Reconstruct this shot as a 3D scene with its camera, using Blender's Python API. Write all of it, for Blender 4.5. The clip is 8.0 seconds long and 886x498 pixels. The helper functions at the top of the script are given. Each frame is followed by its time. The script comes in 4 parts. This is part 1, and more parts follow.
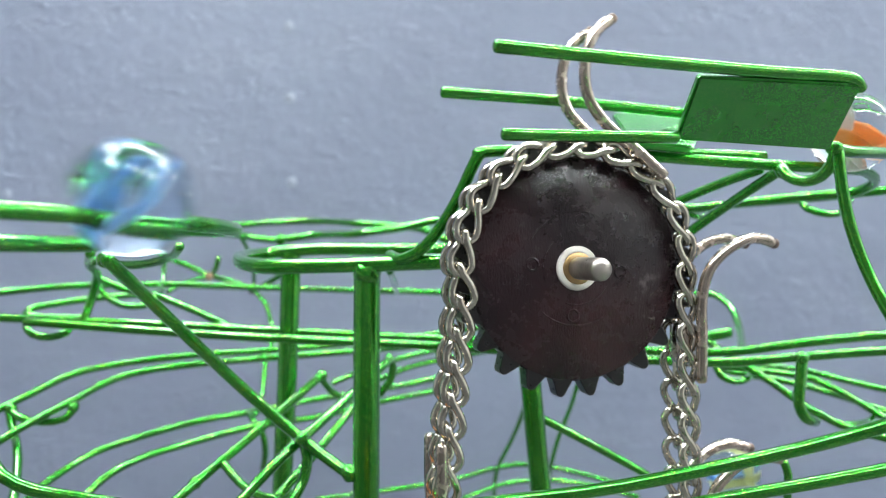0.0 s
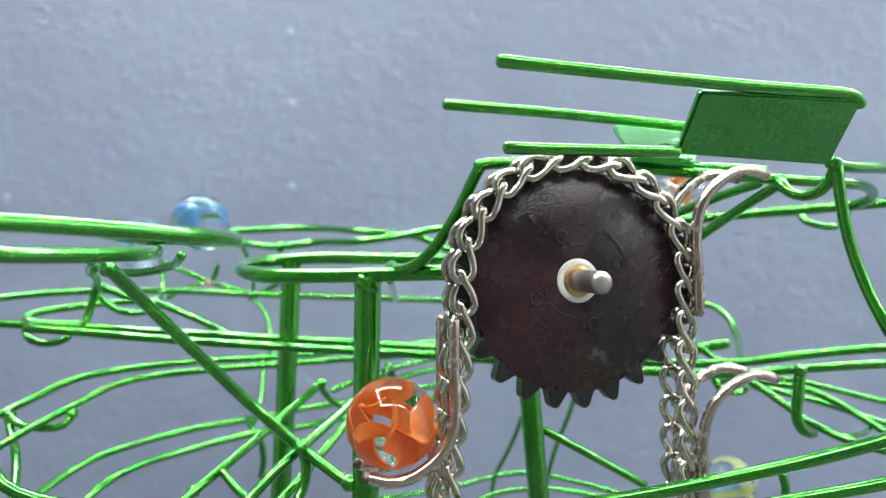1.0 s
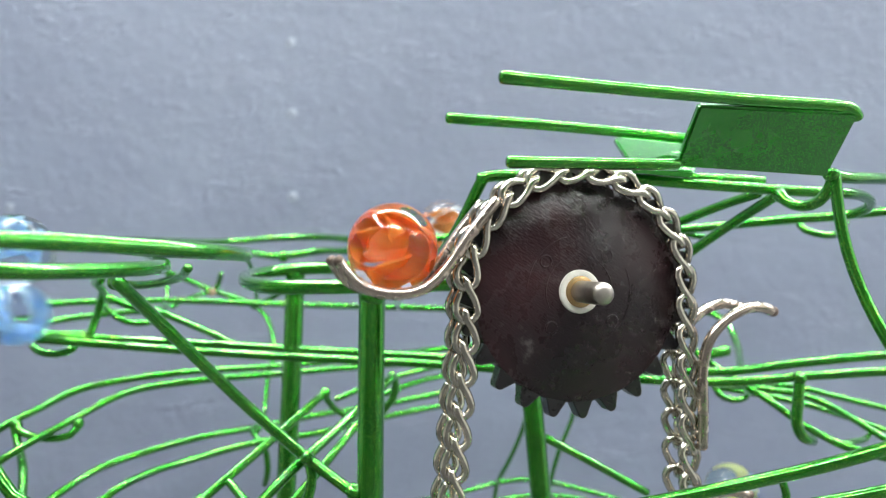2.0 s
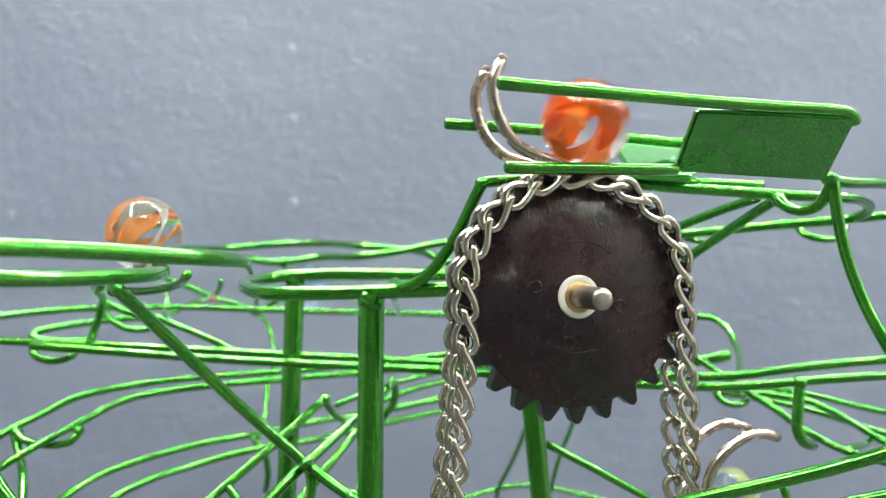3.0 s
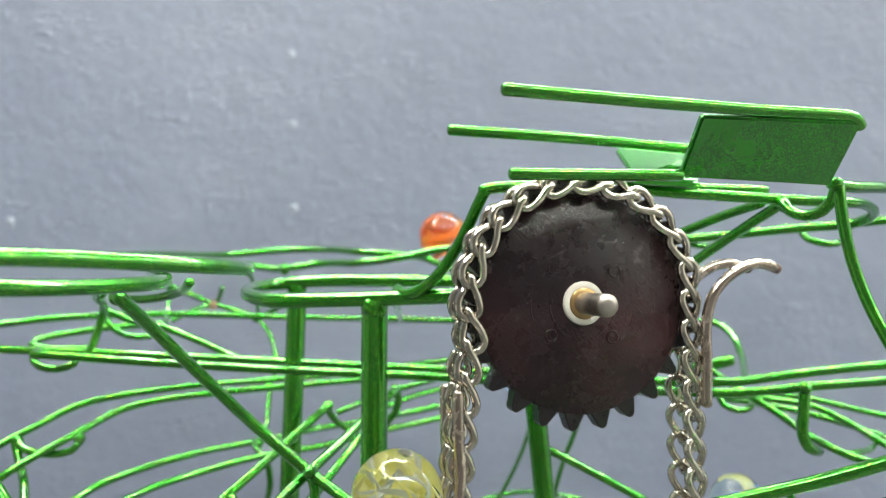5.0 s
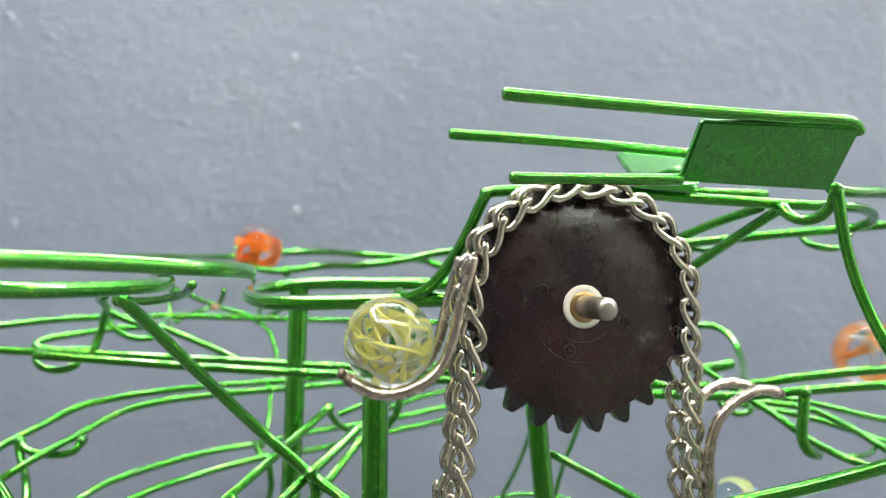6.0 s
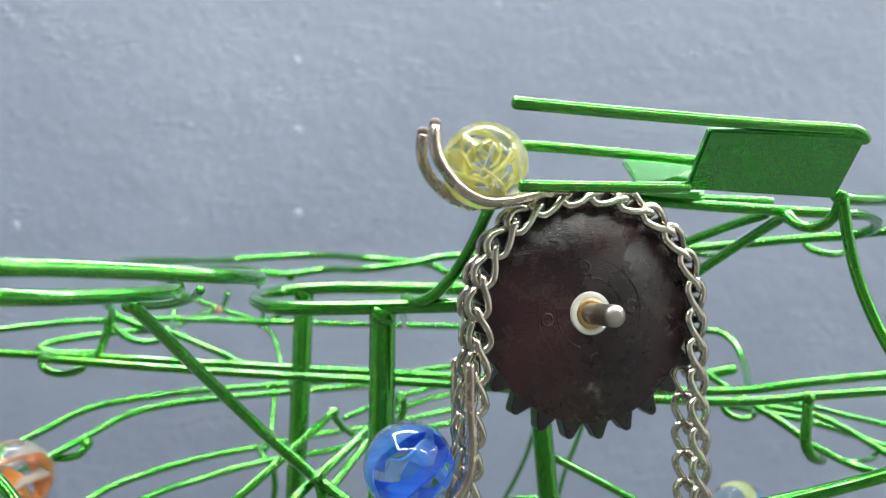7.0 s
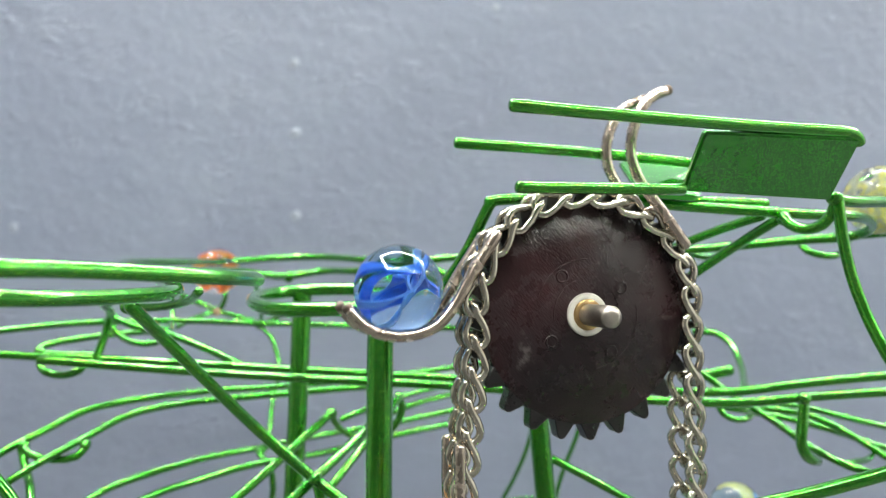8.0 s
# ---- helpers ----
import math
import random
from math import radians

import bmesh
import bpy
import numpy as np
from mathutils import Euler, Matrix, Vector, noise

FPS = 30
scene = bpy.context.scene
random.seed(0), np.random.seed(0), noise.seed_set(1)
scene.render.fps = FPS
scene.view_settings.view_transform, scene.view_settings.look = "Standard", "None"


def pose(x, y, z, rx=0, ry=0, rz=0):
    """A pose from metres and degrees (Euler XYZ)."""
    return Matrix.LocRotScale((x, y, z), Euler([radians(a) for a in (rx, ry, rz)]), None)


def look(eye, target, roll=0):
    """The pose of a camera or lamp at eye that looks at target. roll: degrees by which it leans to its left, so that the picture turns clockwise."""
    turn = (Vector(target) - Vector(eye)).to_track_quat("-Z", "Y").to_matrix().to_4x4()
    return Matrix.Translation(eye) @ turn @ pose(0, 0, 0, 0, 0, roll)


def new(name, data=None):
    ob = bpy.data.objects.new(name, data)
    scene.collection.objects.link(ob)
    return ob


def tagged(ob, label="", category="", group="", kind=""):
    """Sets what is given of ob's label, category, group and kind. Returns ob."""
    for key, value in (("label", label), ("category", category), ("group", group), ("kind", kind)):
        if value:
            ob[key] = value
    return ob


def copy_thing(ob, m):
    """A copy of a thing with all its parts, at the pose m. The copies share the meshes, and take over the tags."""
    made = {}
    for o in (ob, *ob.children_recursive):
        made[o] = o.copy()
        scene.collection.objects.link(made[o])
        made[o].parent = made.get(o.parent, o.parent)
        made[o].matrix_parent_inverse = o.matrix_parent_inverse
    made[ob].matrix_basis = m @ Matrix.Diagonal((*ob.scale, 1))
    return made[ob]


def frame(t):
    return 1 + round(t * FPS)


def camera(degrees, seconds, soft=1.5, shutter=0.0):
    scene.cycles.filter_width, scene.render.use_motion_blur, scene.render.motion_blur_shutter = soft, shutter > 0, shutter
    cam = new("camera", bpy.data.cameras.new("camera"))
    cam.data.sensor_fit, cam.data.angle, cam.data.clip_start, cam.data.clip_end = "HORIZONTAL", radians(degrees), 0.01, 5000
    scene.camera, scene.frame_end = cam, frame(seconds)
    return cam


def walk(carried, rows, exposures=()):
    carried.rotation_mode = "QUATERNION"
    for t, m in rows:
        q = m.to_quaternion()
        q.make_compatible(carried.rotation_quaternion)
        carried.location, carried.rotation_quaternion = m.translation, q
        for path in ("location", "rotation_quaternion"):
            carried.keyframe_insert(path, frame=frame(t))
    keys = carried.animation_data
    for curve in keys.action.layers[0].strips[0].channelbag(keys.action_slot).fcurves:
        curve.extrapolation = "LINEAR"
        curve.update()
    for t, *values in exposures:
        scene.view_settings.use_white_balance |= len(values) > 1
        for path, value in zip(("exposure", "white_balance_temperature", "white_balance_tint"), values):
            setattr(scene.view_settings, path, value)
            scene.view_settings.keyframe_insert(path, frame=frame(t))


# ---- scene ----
cam = camera(57.0, 8.0, soft=1.0, shutter=0.3)
cam.data.dof.use_dof, cam.data.dof.focus_distance, cam.data.dof.aperture_fstop = True, 0.205, 13.5
PATH = [
    (0, (0.00000, 0.00000, 0.00000), (0.00000, 0.99756, 0.06976), -1.700),
    (0.5, (-0.00088, -0.00010, -0.00044), (0.00137, 0.99735, 0.07091), -1.215),
    (1, (-0.00121, -0.00113, 0.00200), (0.00305, 0.99608, 0.07650), -1.282),
    (1.5, (-0.00250, -0.00370, 0.00372), (0.00286, 0.99334, 0.08045), -1.391),
    (3, (-0.00152, -0.00438, 0.00387), (0.00173, 0.99186, 0.09048), -1.701),
    (3.5, (-0.00214, -0.00379, 0.00270), (0.00243, 0.99234, 0.09052), -1.564),
    (4, (-0.00358, -0.00431, 0.00412), (0.00288, 0.99170, 0.09314), -1.561),
    (4.5, (-0.00325, -0.00320, 0.00461), (0.00233, 0.99271, 0.09474), -1.998),
    (6, (-0.00268, -0.00459, 0.00475), (0.00014, 0.99088, 0.09974), -1.742),
    (6.5, (-0.00433, -0.00588, 0.00592), (-0.00101, 0.98976, 0.09911), -1.691),
    (7, (-0.00555, -0.00591, 0.00626), (0.00059, 0.98946, 0.10220), -1.596),
    (7.5, (-0.00586, -0.00569, 0.00558), (0.00062, 0.98960, 0.10229), -1.604),
    (8, (-0.00530, -0.00698, 0.00602), (0.00294, 0.98815, 0.10428), -1.607),
]
TINTS = [
    (0.0, 0.0, 6100, 3),
    (0.5, 0.0, 6150, 3),
    (1.0, 0.0, 6100, 3),
    (1.5, 0.0, 6150, 3),
    (3.0, 0.0, 6680, 1),
    (3.5, 0.0, 6680, 1),
    (4.0, 0.0, 6400, 1),
    (4.5, 0.0, 6620, 1),
    (6.0, 0.0, 6880, 1),
    (6.5, 0.0, 6840, 1),
    (7.0, 0.0, 6420, 1),
    (7.5, 0.0, 6520, 1),
    (8.0, 0.0, 6720, 1),
]
walk(cam, [(t, look(eye, target, roll)) for t, eye, target, roll in PATH], TINTS)

# world and large lights
world = bpy.data.worlds.new("world")
scene.world = world
world.use_nodes = True
world.node_tree.nodes["Background"].inputs[0].default_value = (0.75, 0.8, 0.9, 1)
world.node_tree.nodes["Background"].inputs[1].default_value = 0.05
LAMP_POWER = 71.0
WALL_Y = 0.53
FLOOR_Z = -0.52
CEIL_Z = 1.68
LAMP_Z = 0.95
EAST_X = 1.65


# ---- materials ----
def material(name):
    m = bpy.data.materials.new(name)
    m.use_nodes = True
    t = m.node_tree
    return m, t, t.nodes["Principled BSDF"]


def add(t, kind, **values):
    n = t.nodes.new(kind)
    for key, value in values.items():
        n.inputs[key.replace("_", " ")].default_value = value
    return n


def ramp(t, source, stops):
    n = t.nodes.new("ShaderNodeValToRGB")
    while len(n.color_ramp.elements) < len(stops):
        n.color_ramp.elements.new(0.5)
    for e, (at, c) in zip(n.color_ramp.elements, stops):
        e.position, e.color = at, (*c, 1)
    t.links.new(source, n.inputs[0])
    return n.outputs[0]


def coords(t, scale=(1, 1, 1)):
    c, m = t.nodes.new("ShaderNodeTexCoord"), t.nodes.new("ShaderNodeMapping")
    m.inputs["Scale"].default_value = scale
    t.links.new(c.outputs["Object"], m.inputs[0])
    return m.outputs[0]


def grain(t, vec, scale, detail=4.0, rough=0.55):
    n = add(t, "ShaderNodeTexNoise", Scale=scale, Detail=detail, Roughness=rough)
    t.links.new(vec, n.inputs["Vector"])
    return n.outputs["Fac"]


def bump(t, p, height, strength, distance):
    b = add(t, "ShaderNodeBump", Strength=strength, Distance=distance)
    t.links.new(height, b.inputs["Height"])
    old = p.inputs["Normal"].links
    if old:
        t.links.new(old[0].from_socket, b.inputs["Normal"])
    t.links.new(b.outputs[0], p.inputs["Normal"])


def green_paint(name, tilt, glint, metal):
    """Candy-green enamel: metal flakes, each tipped its own way by up to tilt, under a clear glossy coat."""
    m, t, p = material(name)
    v = coords(t)
    cells = add(t, "ShaderNodeTexVoronoi", Scale=5200.0)
    t.links.new(v, cells.inputs["Vector"])
    flake = t.nodes.new("ShaderNodeSeparateColor")
    t.links.new(cells.outputs["Color"], flake.inputs[0])
    wear = grain(t, v, 90.0, 5.0)
    base = ramp(t, wear, [(0.3, (0.016, 0.238, 0.011)), (0.55, (0.022, 0.268, 0.013)), (0.75, (0.034, 0.295, 0.016))])
    # the brightest flakes' glint is painted: yellow-green added to the base colour
    sparkle = ramp(t, flake.outputs[0], [(0.0, (0, 0, 0)), (0.80, (0, 0, 0)), (1.0, (0.32 * glint, 0.42 * glint, 0.05 * glint))])
    mix = t.nodes.new("ShaderNodeMix")
    mix.data_type, mix.blend_type = "RGBA", "ADD"
    mix.inputs["Factor"].default_value = 1.0
    t.links.new(base, mix.inputs[6])
    t.links.new(sparkle, mix.inputs[7])
    t.links.new(mix.outputs[2], p.inputs["Base Color"])
    tip = t.nodes.new("ShaderNodeVectorMath")
    tip.operation = "MULTIPLY_ADD"
    t.links.new(cells.outputs["Color"], tip.inputs[0])
    tip.inputs[1].default_value = (2 * tilt,) * 3
    t.links.new(t.nodes.new("ShaderNodeTexCoord").outputs["Normal"], tip.inputs[2])
    level = t.nodes.new("ShaderNodeVectorMath")
    level.operation = "SUBTRACT"
    t.links.new(tip.outputs[0], level.inputs[0])
    level.inputs[1].default_value = (tilt,) * 3
    unit = t.nodes.new("ShaderNodeVectorMath")
    unit.operation = "NORMALIZE"
    t.links.new(level.outputs[0], unit.inputs[0])
    t.links.new(unit.outputs[0], p.inputs["Normal"])
    p.inputs["Metallic"].default_value = metal
    p.inputs["Coat Weight"].default_value = 1.0
    p.inputs["Coat Roughness"].default_value = 0.03
    t.links.new(ramp(t, wear, [(0.3, (0.19,) * 3), (0.7, (0.25,) * 3)]), p.inputs["Roughness"])
    ripple = add(t, "ShaderNodeBump", Strength=0.03, Distance=0.0002)
    t.links.new(grain(t, v, 120.0, 2.0), ripple.inputs["Height"])
    t.links.new(ripple.outputs[0], p.inputs["Coat Normal"])
    return m


def wall_paint():
    m, t, p = material("blue_grey_wall_paint")
    v = coords(t)
    tone = grain(t, v, 4.5, 8.0, 0.72)
    t.links.new(ramp(t, tone, [(0.3, (0.166, 0.184, 0.258)), (0.55, (0.188, 0.210, 0.288)), (0.75, (0.212, 0.238, 0.316))]), p.inputs["Base Color"])
    t.links.new(ramp(t, grain(t, v, 30.0), [(0.3, (0.38,) * 3), (0.7, (0.55,) * 3)]), p.inputs["Roughness"])
    bump(t, p, grain(t, v, 20.0, 3.0, 0.45), 0.15, 0.008)
    bump(t, p, grain(t, v, 90.0, 6.0, 0.7), 0.36, 0.004)
    dents = add(t, "ShaderNodeTexVoronoi", Scale=19.0, Randomness=1.0)
    t.links.new(v, dents.inputs["Vector"])
    bump(t, p, ramp(t, dents.outputs["Distance"], [(0.0, (1, 1, 1)), (0.11, (0.5,) * 3), (0.16, (0, 0, 0))]), 0.08, 0.003)
    slant = t.nodes.new("ShaderNodeMapping")
    slant.inputs["Rotation"].default_value = (0, radians(48), 0)
    slant.inputs["Scale"].default_value = (1.0, 1.0, 1.9)
    t.links.new(coords(t), slant.inputs[0])
    bump(t, p, grain(t, slant.outputs[0], 24.0, 3.0, 0.5), 0.06, 0.006)
    # fine trowel scratches: thin ridges where a stretched noise crosses its middle, only in some places
    for tip, stretch, size in ((38, 9.0, 12.0), (108, 7.0, 16.0)):
        lean = t.nodes.new("ShaderNodeMapping")
        lean.inputs["Rotation"].default_value = (0, radians(tip), 0)
        lean.inputs["Scale"].default_value = (1.0, 1.0, stretch)
        t.links.new(coords(t), lean.inputs[0])
        ridge = ramp(t, grain(t, lean.outputs[0], size, 2.0, 0.5), [(0.0, (0, 0, 0)), (0.612, (0, 0, 0)), (0.622, (1, 1, 1)), (0.634, (0, 0, 0))])
        bump(t, p, ridge, 0.30, 0.003)
    return m


def plain(name, colour, rough, metal=0.0, scale=60.0, spread=0.25, relief=0.1, depth=0.0004):
    m, t, p = material(name)
    v = coords(t)
    g = grain(t, v, scale, 5.0)
    lo, hi = [c * (1 - spread) for c in colour], [min(1, c * (1 + spread)) for c in colour]
    t.links.new(ramp(t, g, [(0.3, lo), (0.7, hi)]), p.inputs["Base Color"])
    t.links.new(ramp(t, grain(t, v, scale * 2.3), [(0.3, (rough * 0.75,) * 3), (0.7, (min(1, rough * 1.3),) * 3)]), p.inputs["Roughness"])
    p.inputs["Metallic"].default_value = metal
    bump(t, p, grain(t, v, scale * 5), relief, depth)
    return m


def sprocket_plastic():
    m, t, p = material("worn_black_plastic")
    v = coords(t)
    smudge = grain(t, v, 70.0, 8.0, 0.72)
    cloud = grain(t, v, 24.0, 3.0, 0.5)
    body = ramp(t, cloud, [(0.35, (0.010, 0.007, 0.009)), (0.52, (0.019, 0.009, 0.011)), (0.68, (0.040, 0.016, 0.018))])
    # pale patches: dust smudges, with glints painted into the same colour
    dust_and_glints = ramp(t, smudge, [(0.0, (0, 0, 0)), (0.60, (0, 0, 0)), (0.67, (0.35,) * 3), (0.8, (0.9,) * 3)])
    mix = t.nodes.new("ShaderNodeMix")
    mix.data_type = "RGBA"
    t.links.new(dust_and_glints, mix.inputs["Factor"])
    t.links.new(body, mix.inputs[6])
    mix.inputs[7].default_value = (0.20, 0.17, 0.17, 1)
    t.links.new(mix.outputs[2], p.inputs["Base Color"])
    t.links.new(ramp(t, smudge, [(0.35, (0.17,) * 3), (0.5, (0.26,) * 3), (0.65, (0.55,) * 3)]), p.inputs["Roughness"])
    p.inputs["Specular IOR Level"].default_value = 0.42
    bump(t, p, grain(t, coords(t, (1.0, 0.3, 1.0)), 2000.0, 2.0), 0.42, 0.0004)
    bump(t, p, grain(t, v, 520.0, 6.0, 0.75), 0.10, 0.0008)
    return m


def glass(name, tint):
    m, t, p = material(name)
    p.inputs["Base Color"].default_value = (*tint, 1)
    p.inputs["Transmission Weight"].default_value = 1.0
    p.inputs["IOR"].default_value = 1.5
    t.links.new(ramp(t, grain(t, coords(t), 160.0), [(0.55, (0.0,) * 3), (0.8, (0.06,) * 3)]), p.inputs["Roughness"])
    return m


def swirl_colour(name, dark, light):
    m, t, p = material(name)
    t.links.new(ramp(t, grain(t, coords(t, (1, 1, 3)), 170.0, 5.0), [(0.3, dark), (0.7, light)]), p.inputs["Base Color"])
    p.inputs["Roughness"].default_value = 0.35
    thin = t.nodes.new("ShaderNodeBsdfTranslucent")
    t.links.new(p.inputs["Base Color"].links[0].from_socket, thin.inputs[0])
    mix = t.nodes.new("ShaderNodeMixShader")
    mix.inputs[0].default_value = 0.45
    t.links.new(p.outputs[0], mix.inputs[1])
    t.links.new(thin.outputs[0], mix.inputs[2])
    t.links.new(mix.outputs[0], t.nodes["Material Output"].inputs[0])
    return m


def lamp_glow(power):
    m, t, p = material("lamp_diffuser")
    e = add(t, "ShaderNodeEmission", Color=(1.0, 0.99, 0.98, 1), Strength=power)
    t.links.new(e.outputs[0], t.nodes["Material Output"].inputs[0])
    return m


GREEN = green_paint("green_enamel", 0.06, 1.0, 0.84)
SHEET = green_paint("green_enamel_on_sheet", 0.025, 0.15, 0.55)
WALL = wall_paint()
STEEL = plain("nickel_plated_wire", (0.62, 0.57, 0.49), 0.16, 1.0, 220.0, 0.2, 0.04, 0.0002)
HOOK = plain("tarnished_steel_wire", (0.56, 0.47, 0.40), 0.24, 1.0, 160.0, 0.14, 0.03, 0.0002)
SHAFT = plain("turned_steel", (0.44, 0.40, 0.36), 0.36, 1.0, 300.0, 0.15, 0.1, 0.0002)
BRASS = plain("brass", (0.50, 0.34, 0.16), 0.35, 1.0, 200.0)
CREAM = plain("cream_plastic", (0.70, 0.66, 0.60), 0.4, 0.0, 150.0, 0.08)
BLACK = sprocket_plastic()
# the teeth are an evener, deeper black than the disc
TOOTH_BLACK = plain("tooth_black_plastic", (0.009, 0.0075, 0.0085), 0.32, 0.0, 300.0, 0.35, 0.2, 0.0003)
CUT = plain("dark_cut_steel", (0.16, 0.12, 0.10), 0.5, 0.8, 600.0, 0.35, 0.2, 0.0002)
RUSTY = plain("rust", (0.30, 0.18, 0.12), 0.8, 0.0, 500.0, 0.4, 0.3)
DAB = plain("pale_filler", (0.24, 0.27, 0.34), 0.6, 0.0, 300.0, 0.2, 0.3)
WHITE = plain("grey_ceiling_paint", (0.45, 0.45, 0.45), 0.7, 0.0, 8.0, 0.04)
FLOOR = plain("dark_floor", (0.085, 0.085, 0.085), 0.55, 0.0, 12.0, 0.25)
# pale only so that the unseen side walls throw light back
BOUNCE_PLASTER = plain("pale_bounce_plaster", (0.55, 0.54, 0.52), 0.75, 0.0, 5.0, 0.04)
PLASTER = plain("unseen_room_plaster", (0.22, 0.22, 0.22), 0.8, 0.0, 5.0, 0.1)


# ---- mesh helpers ----
def link_mesh(name, bm, mat, parent=None, smooth=True):
    for e in bm.edges:
        e.smooth = len(e.link_faces) != 2 or e.calc_face_angle(0.0) < 0.6
    me = bpy.data.meshes.new(name)
    bm.to_mesh(me)
    bm.free()
    me.materials.append(mat)
    for f in me.polygons:
        f.use_smooth = smooth
    ob = new(name, me)
    ob.parent = parent
    return ob


def part(name, bm, mat, parent, label="", smooth=True):
    return tagged(link_mesh(name, bm, mat, parent, smooth), label)


def glide(points, step):
    """A smooth line through the points, about one point a step."""
    p = [Vector(q) for q in points]
    if len(p) == 2:
        p = [p[0], (p[0] + p[1]) / 2, p[1]]
    out = []
    ends = [p[0] * 2 - p[1]] + p + [p[-1] * 2 - p[-2]]
    for a, b, c, d in zip(ends, ends[1:], ends[2:], ends[3:]):
        ta, tb, tc = (max((v - u).length, 1e-6) ** 0.5 for u, v in ((a, b), (b, c), (c, d)))
        m1 = ((b - a) / ta - (c - a) / (ta + tb) + (c - b) / tb) * tb
        m2 = ((c - b) / tb - (d - b) / (tb + tc) + (d - c) / tc) * tb
        n = max(2, int((c - b).length / step))
        for k in range(n):
            s = k / n
            out.append(b * (2 * s**3 - 3 * s**2 + 1) + m1 * (s**3 - 2 * s**2 + s) + c * (3 * s**2 - 2 * s**3) + m2 * (s**3 - s**2))
    return out + [p[-1]]


def tube(bm, line, radius, sides=12, wobble=0.0, closed=False):
    """Sweeps a round wire along the line, with rounded ends."""
    n = len(line)
    if closed:
        tang = [(line[(i + 1) % n] - line[i - 1]).normalized() for i in range(n)]
    else:
        tang = [(line[min(i + 1, n - 1)] - line[max(i - 1, 0)]).normalized() for i in range(n)]
    side = tang[0].orthogonal().normalized()
    stations = []
    for q, tg in zip(line, tang):
        side = (side - tg * side.dot(tg)).normalized()
        stations.append((q, tg, side.copy()))
    rings = []

    def ring(q, tg, sd, r):
        other = tg.cross(sd)
        return [bm.verts.new(q + (sd * math.cos(2 * math.pi * k / sides) + other * math.sin(2 * math.pi * k / sides)) * r) for k in range(sides)]

    if not closed:
        q, tg, sd = stations[0]
        rings += [ring(q - tg * radius * 0.55, tg, sd, radius * 0.5), ring(q - tg * radius * 0.3, tg, sd, radius * 0.85)]
    for q, tg, sd in stations:
        rings.append(ring(q, tg, sd, radius * (1 + wobble * noise.noise(q * 150))))
    if not closed:
        q, tg, sd = stations[-1]
        rings += [ring(q + tg * radius * 0.3, tg, sd, radius * 0.85), ring(q + tg * radius * 0.55, tg, sd, radius * 0.5)]
    pairs = list(zip(rings, rings[1:])) + ([(rings[-1], rings[0])] if closed else [])
    for a, b in pairs:
        for k in range(sides):
            bm.faces.new((a[k], a[(k + 1) % sides], b[(k + 1) % sides], b[k]))
    if not closed:
        bm.faces.new(rings[0][::-1])
        bm.faces.new(rings[-1])


def box(bm, lo, hi):
    vs = [bm.verts.new((x, y, z)) for x in (lo[0], hi[0]) for y in (lo[1], hi[1]) for z in (lo[2], hi[2])]
    for f in ((0, 1, 3, 2), (4, 6, 7, 5), (0, 4, 5, 1), (2, 3, 7, 6), (0, 2, 6, 4), (1, 5, 7, 3)):
        bm.faces.new([vs[i] for i in f])


def turned(bm, profile, sides=48):
    """A body of revolution round z from (radius, z) pairs."""
    rings = []
    for r, z in profile:
        rings.append([bm.verts.new((r * math.cos(2 * math.pi * k / sides), r * math.sin(2 * math.pi * k / sides), z)) for k in range(sides)])
    for a, b in zip(rings, rings[1:]):
        for k in range(sides):
            bm.faces.new((a[k], a[(k + 1) % sides], b[(k + 1) % sides], b[k]))
    bm.faces.new(rings[0][::-1])
    bm.faces.new(rings[-1])


def frame_of(origin, x, y, z):
    m = Matrix((x, y, z)).transposed().to_4x4()
    m.translation = origin
    return m


# ---- the room ----
def slab(name, lo, hi, mat, label, category):
    bm = bmesh.new()
    box(bm, lo, hi)
    ob = link_mesh(name, bm, mat, None, False)
    return tagged(ob, label, category, kind="structure")


wall_back = slab("wall_north", (-2.0, WALL_Y, FLOOR_Z), (EAST_X, WALL_Y + 0.1, CEIL_Z), WALL, "blue-grey painted wall with roller texture and small dents", "wall")
# added unseen: south wall, floor and ceiling, toned dark for contrast in reflections
slab("unseen_wall_south", (-2.0, -2.1, FLOOR_Z), (EAST_X, -2.0, CEIL_Z), PLASTER, "unseen dark grey wall added to darken reflections", "wall")
# unseen side walls, added as reflectors to brighten the wall and the posts
slab("bounce_wall_west", (-2.1, -2.1, FLOOR_Z), (-2.0, WALL_Y + 0.1, CEIL_Z), BOUNCE_PLASTER, "unseen pale wall added to bounce light", "wall")
slab("bounce_wall_east", (EAST_X, -2.1, FLOOR_Z), (EAST_X + 0.1, WALL_Y + 0.1, CEIL_Z), BOUNCE_PLASTER, "unseen pale wall added to bounce light", "wall")
slab("floor", (-2.1, -2.1, FLOOR_Z - 0.1), (EAST_X + 0.1, WALL_Y + 0.1, FLOOR_Z), FLOOR, "unseen dark plain floor", "floor")
slab("ceiling", (-2.1, -2.1, CEIL_Z), (EAST_X + 0.1, WALL_Y + 0.1, CEIL_Z + 0.1), WHITE, "unseen grey painted ceiling", "ceiling")


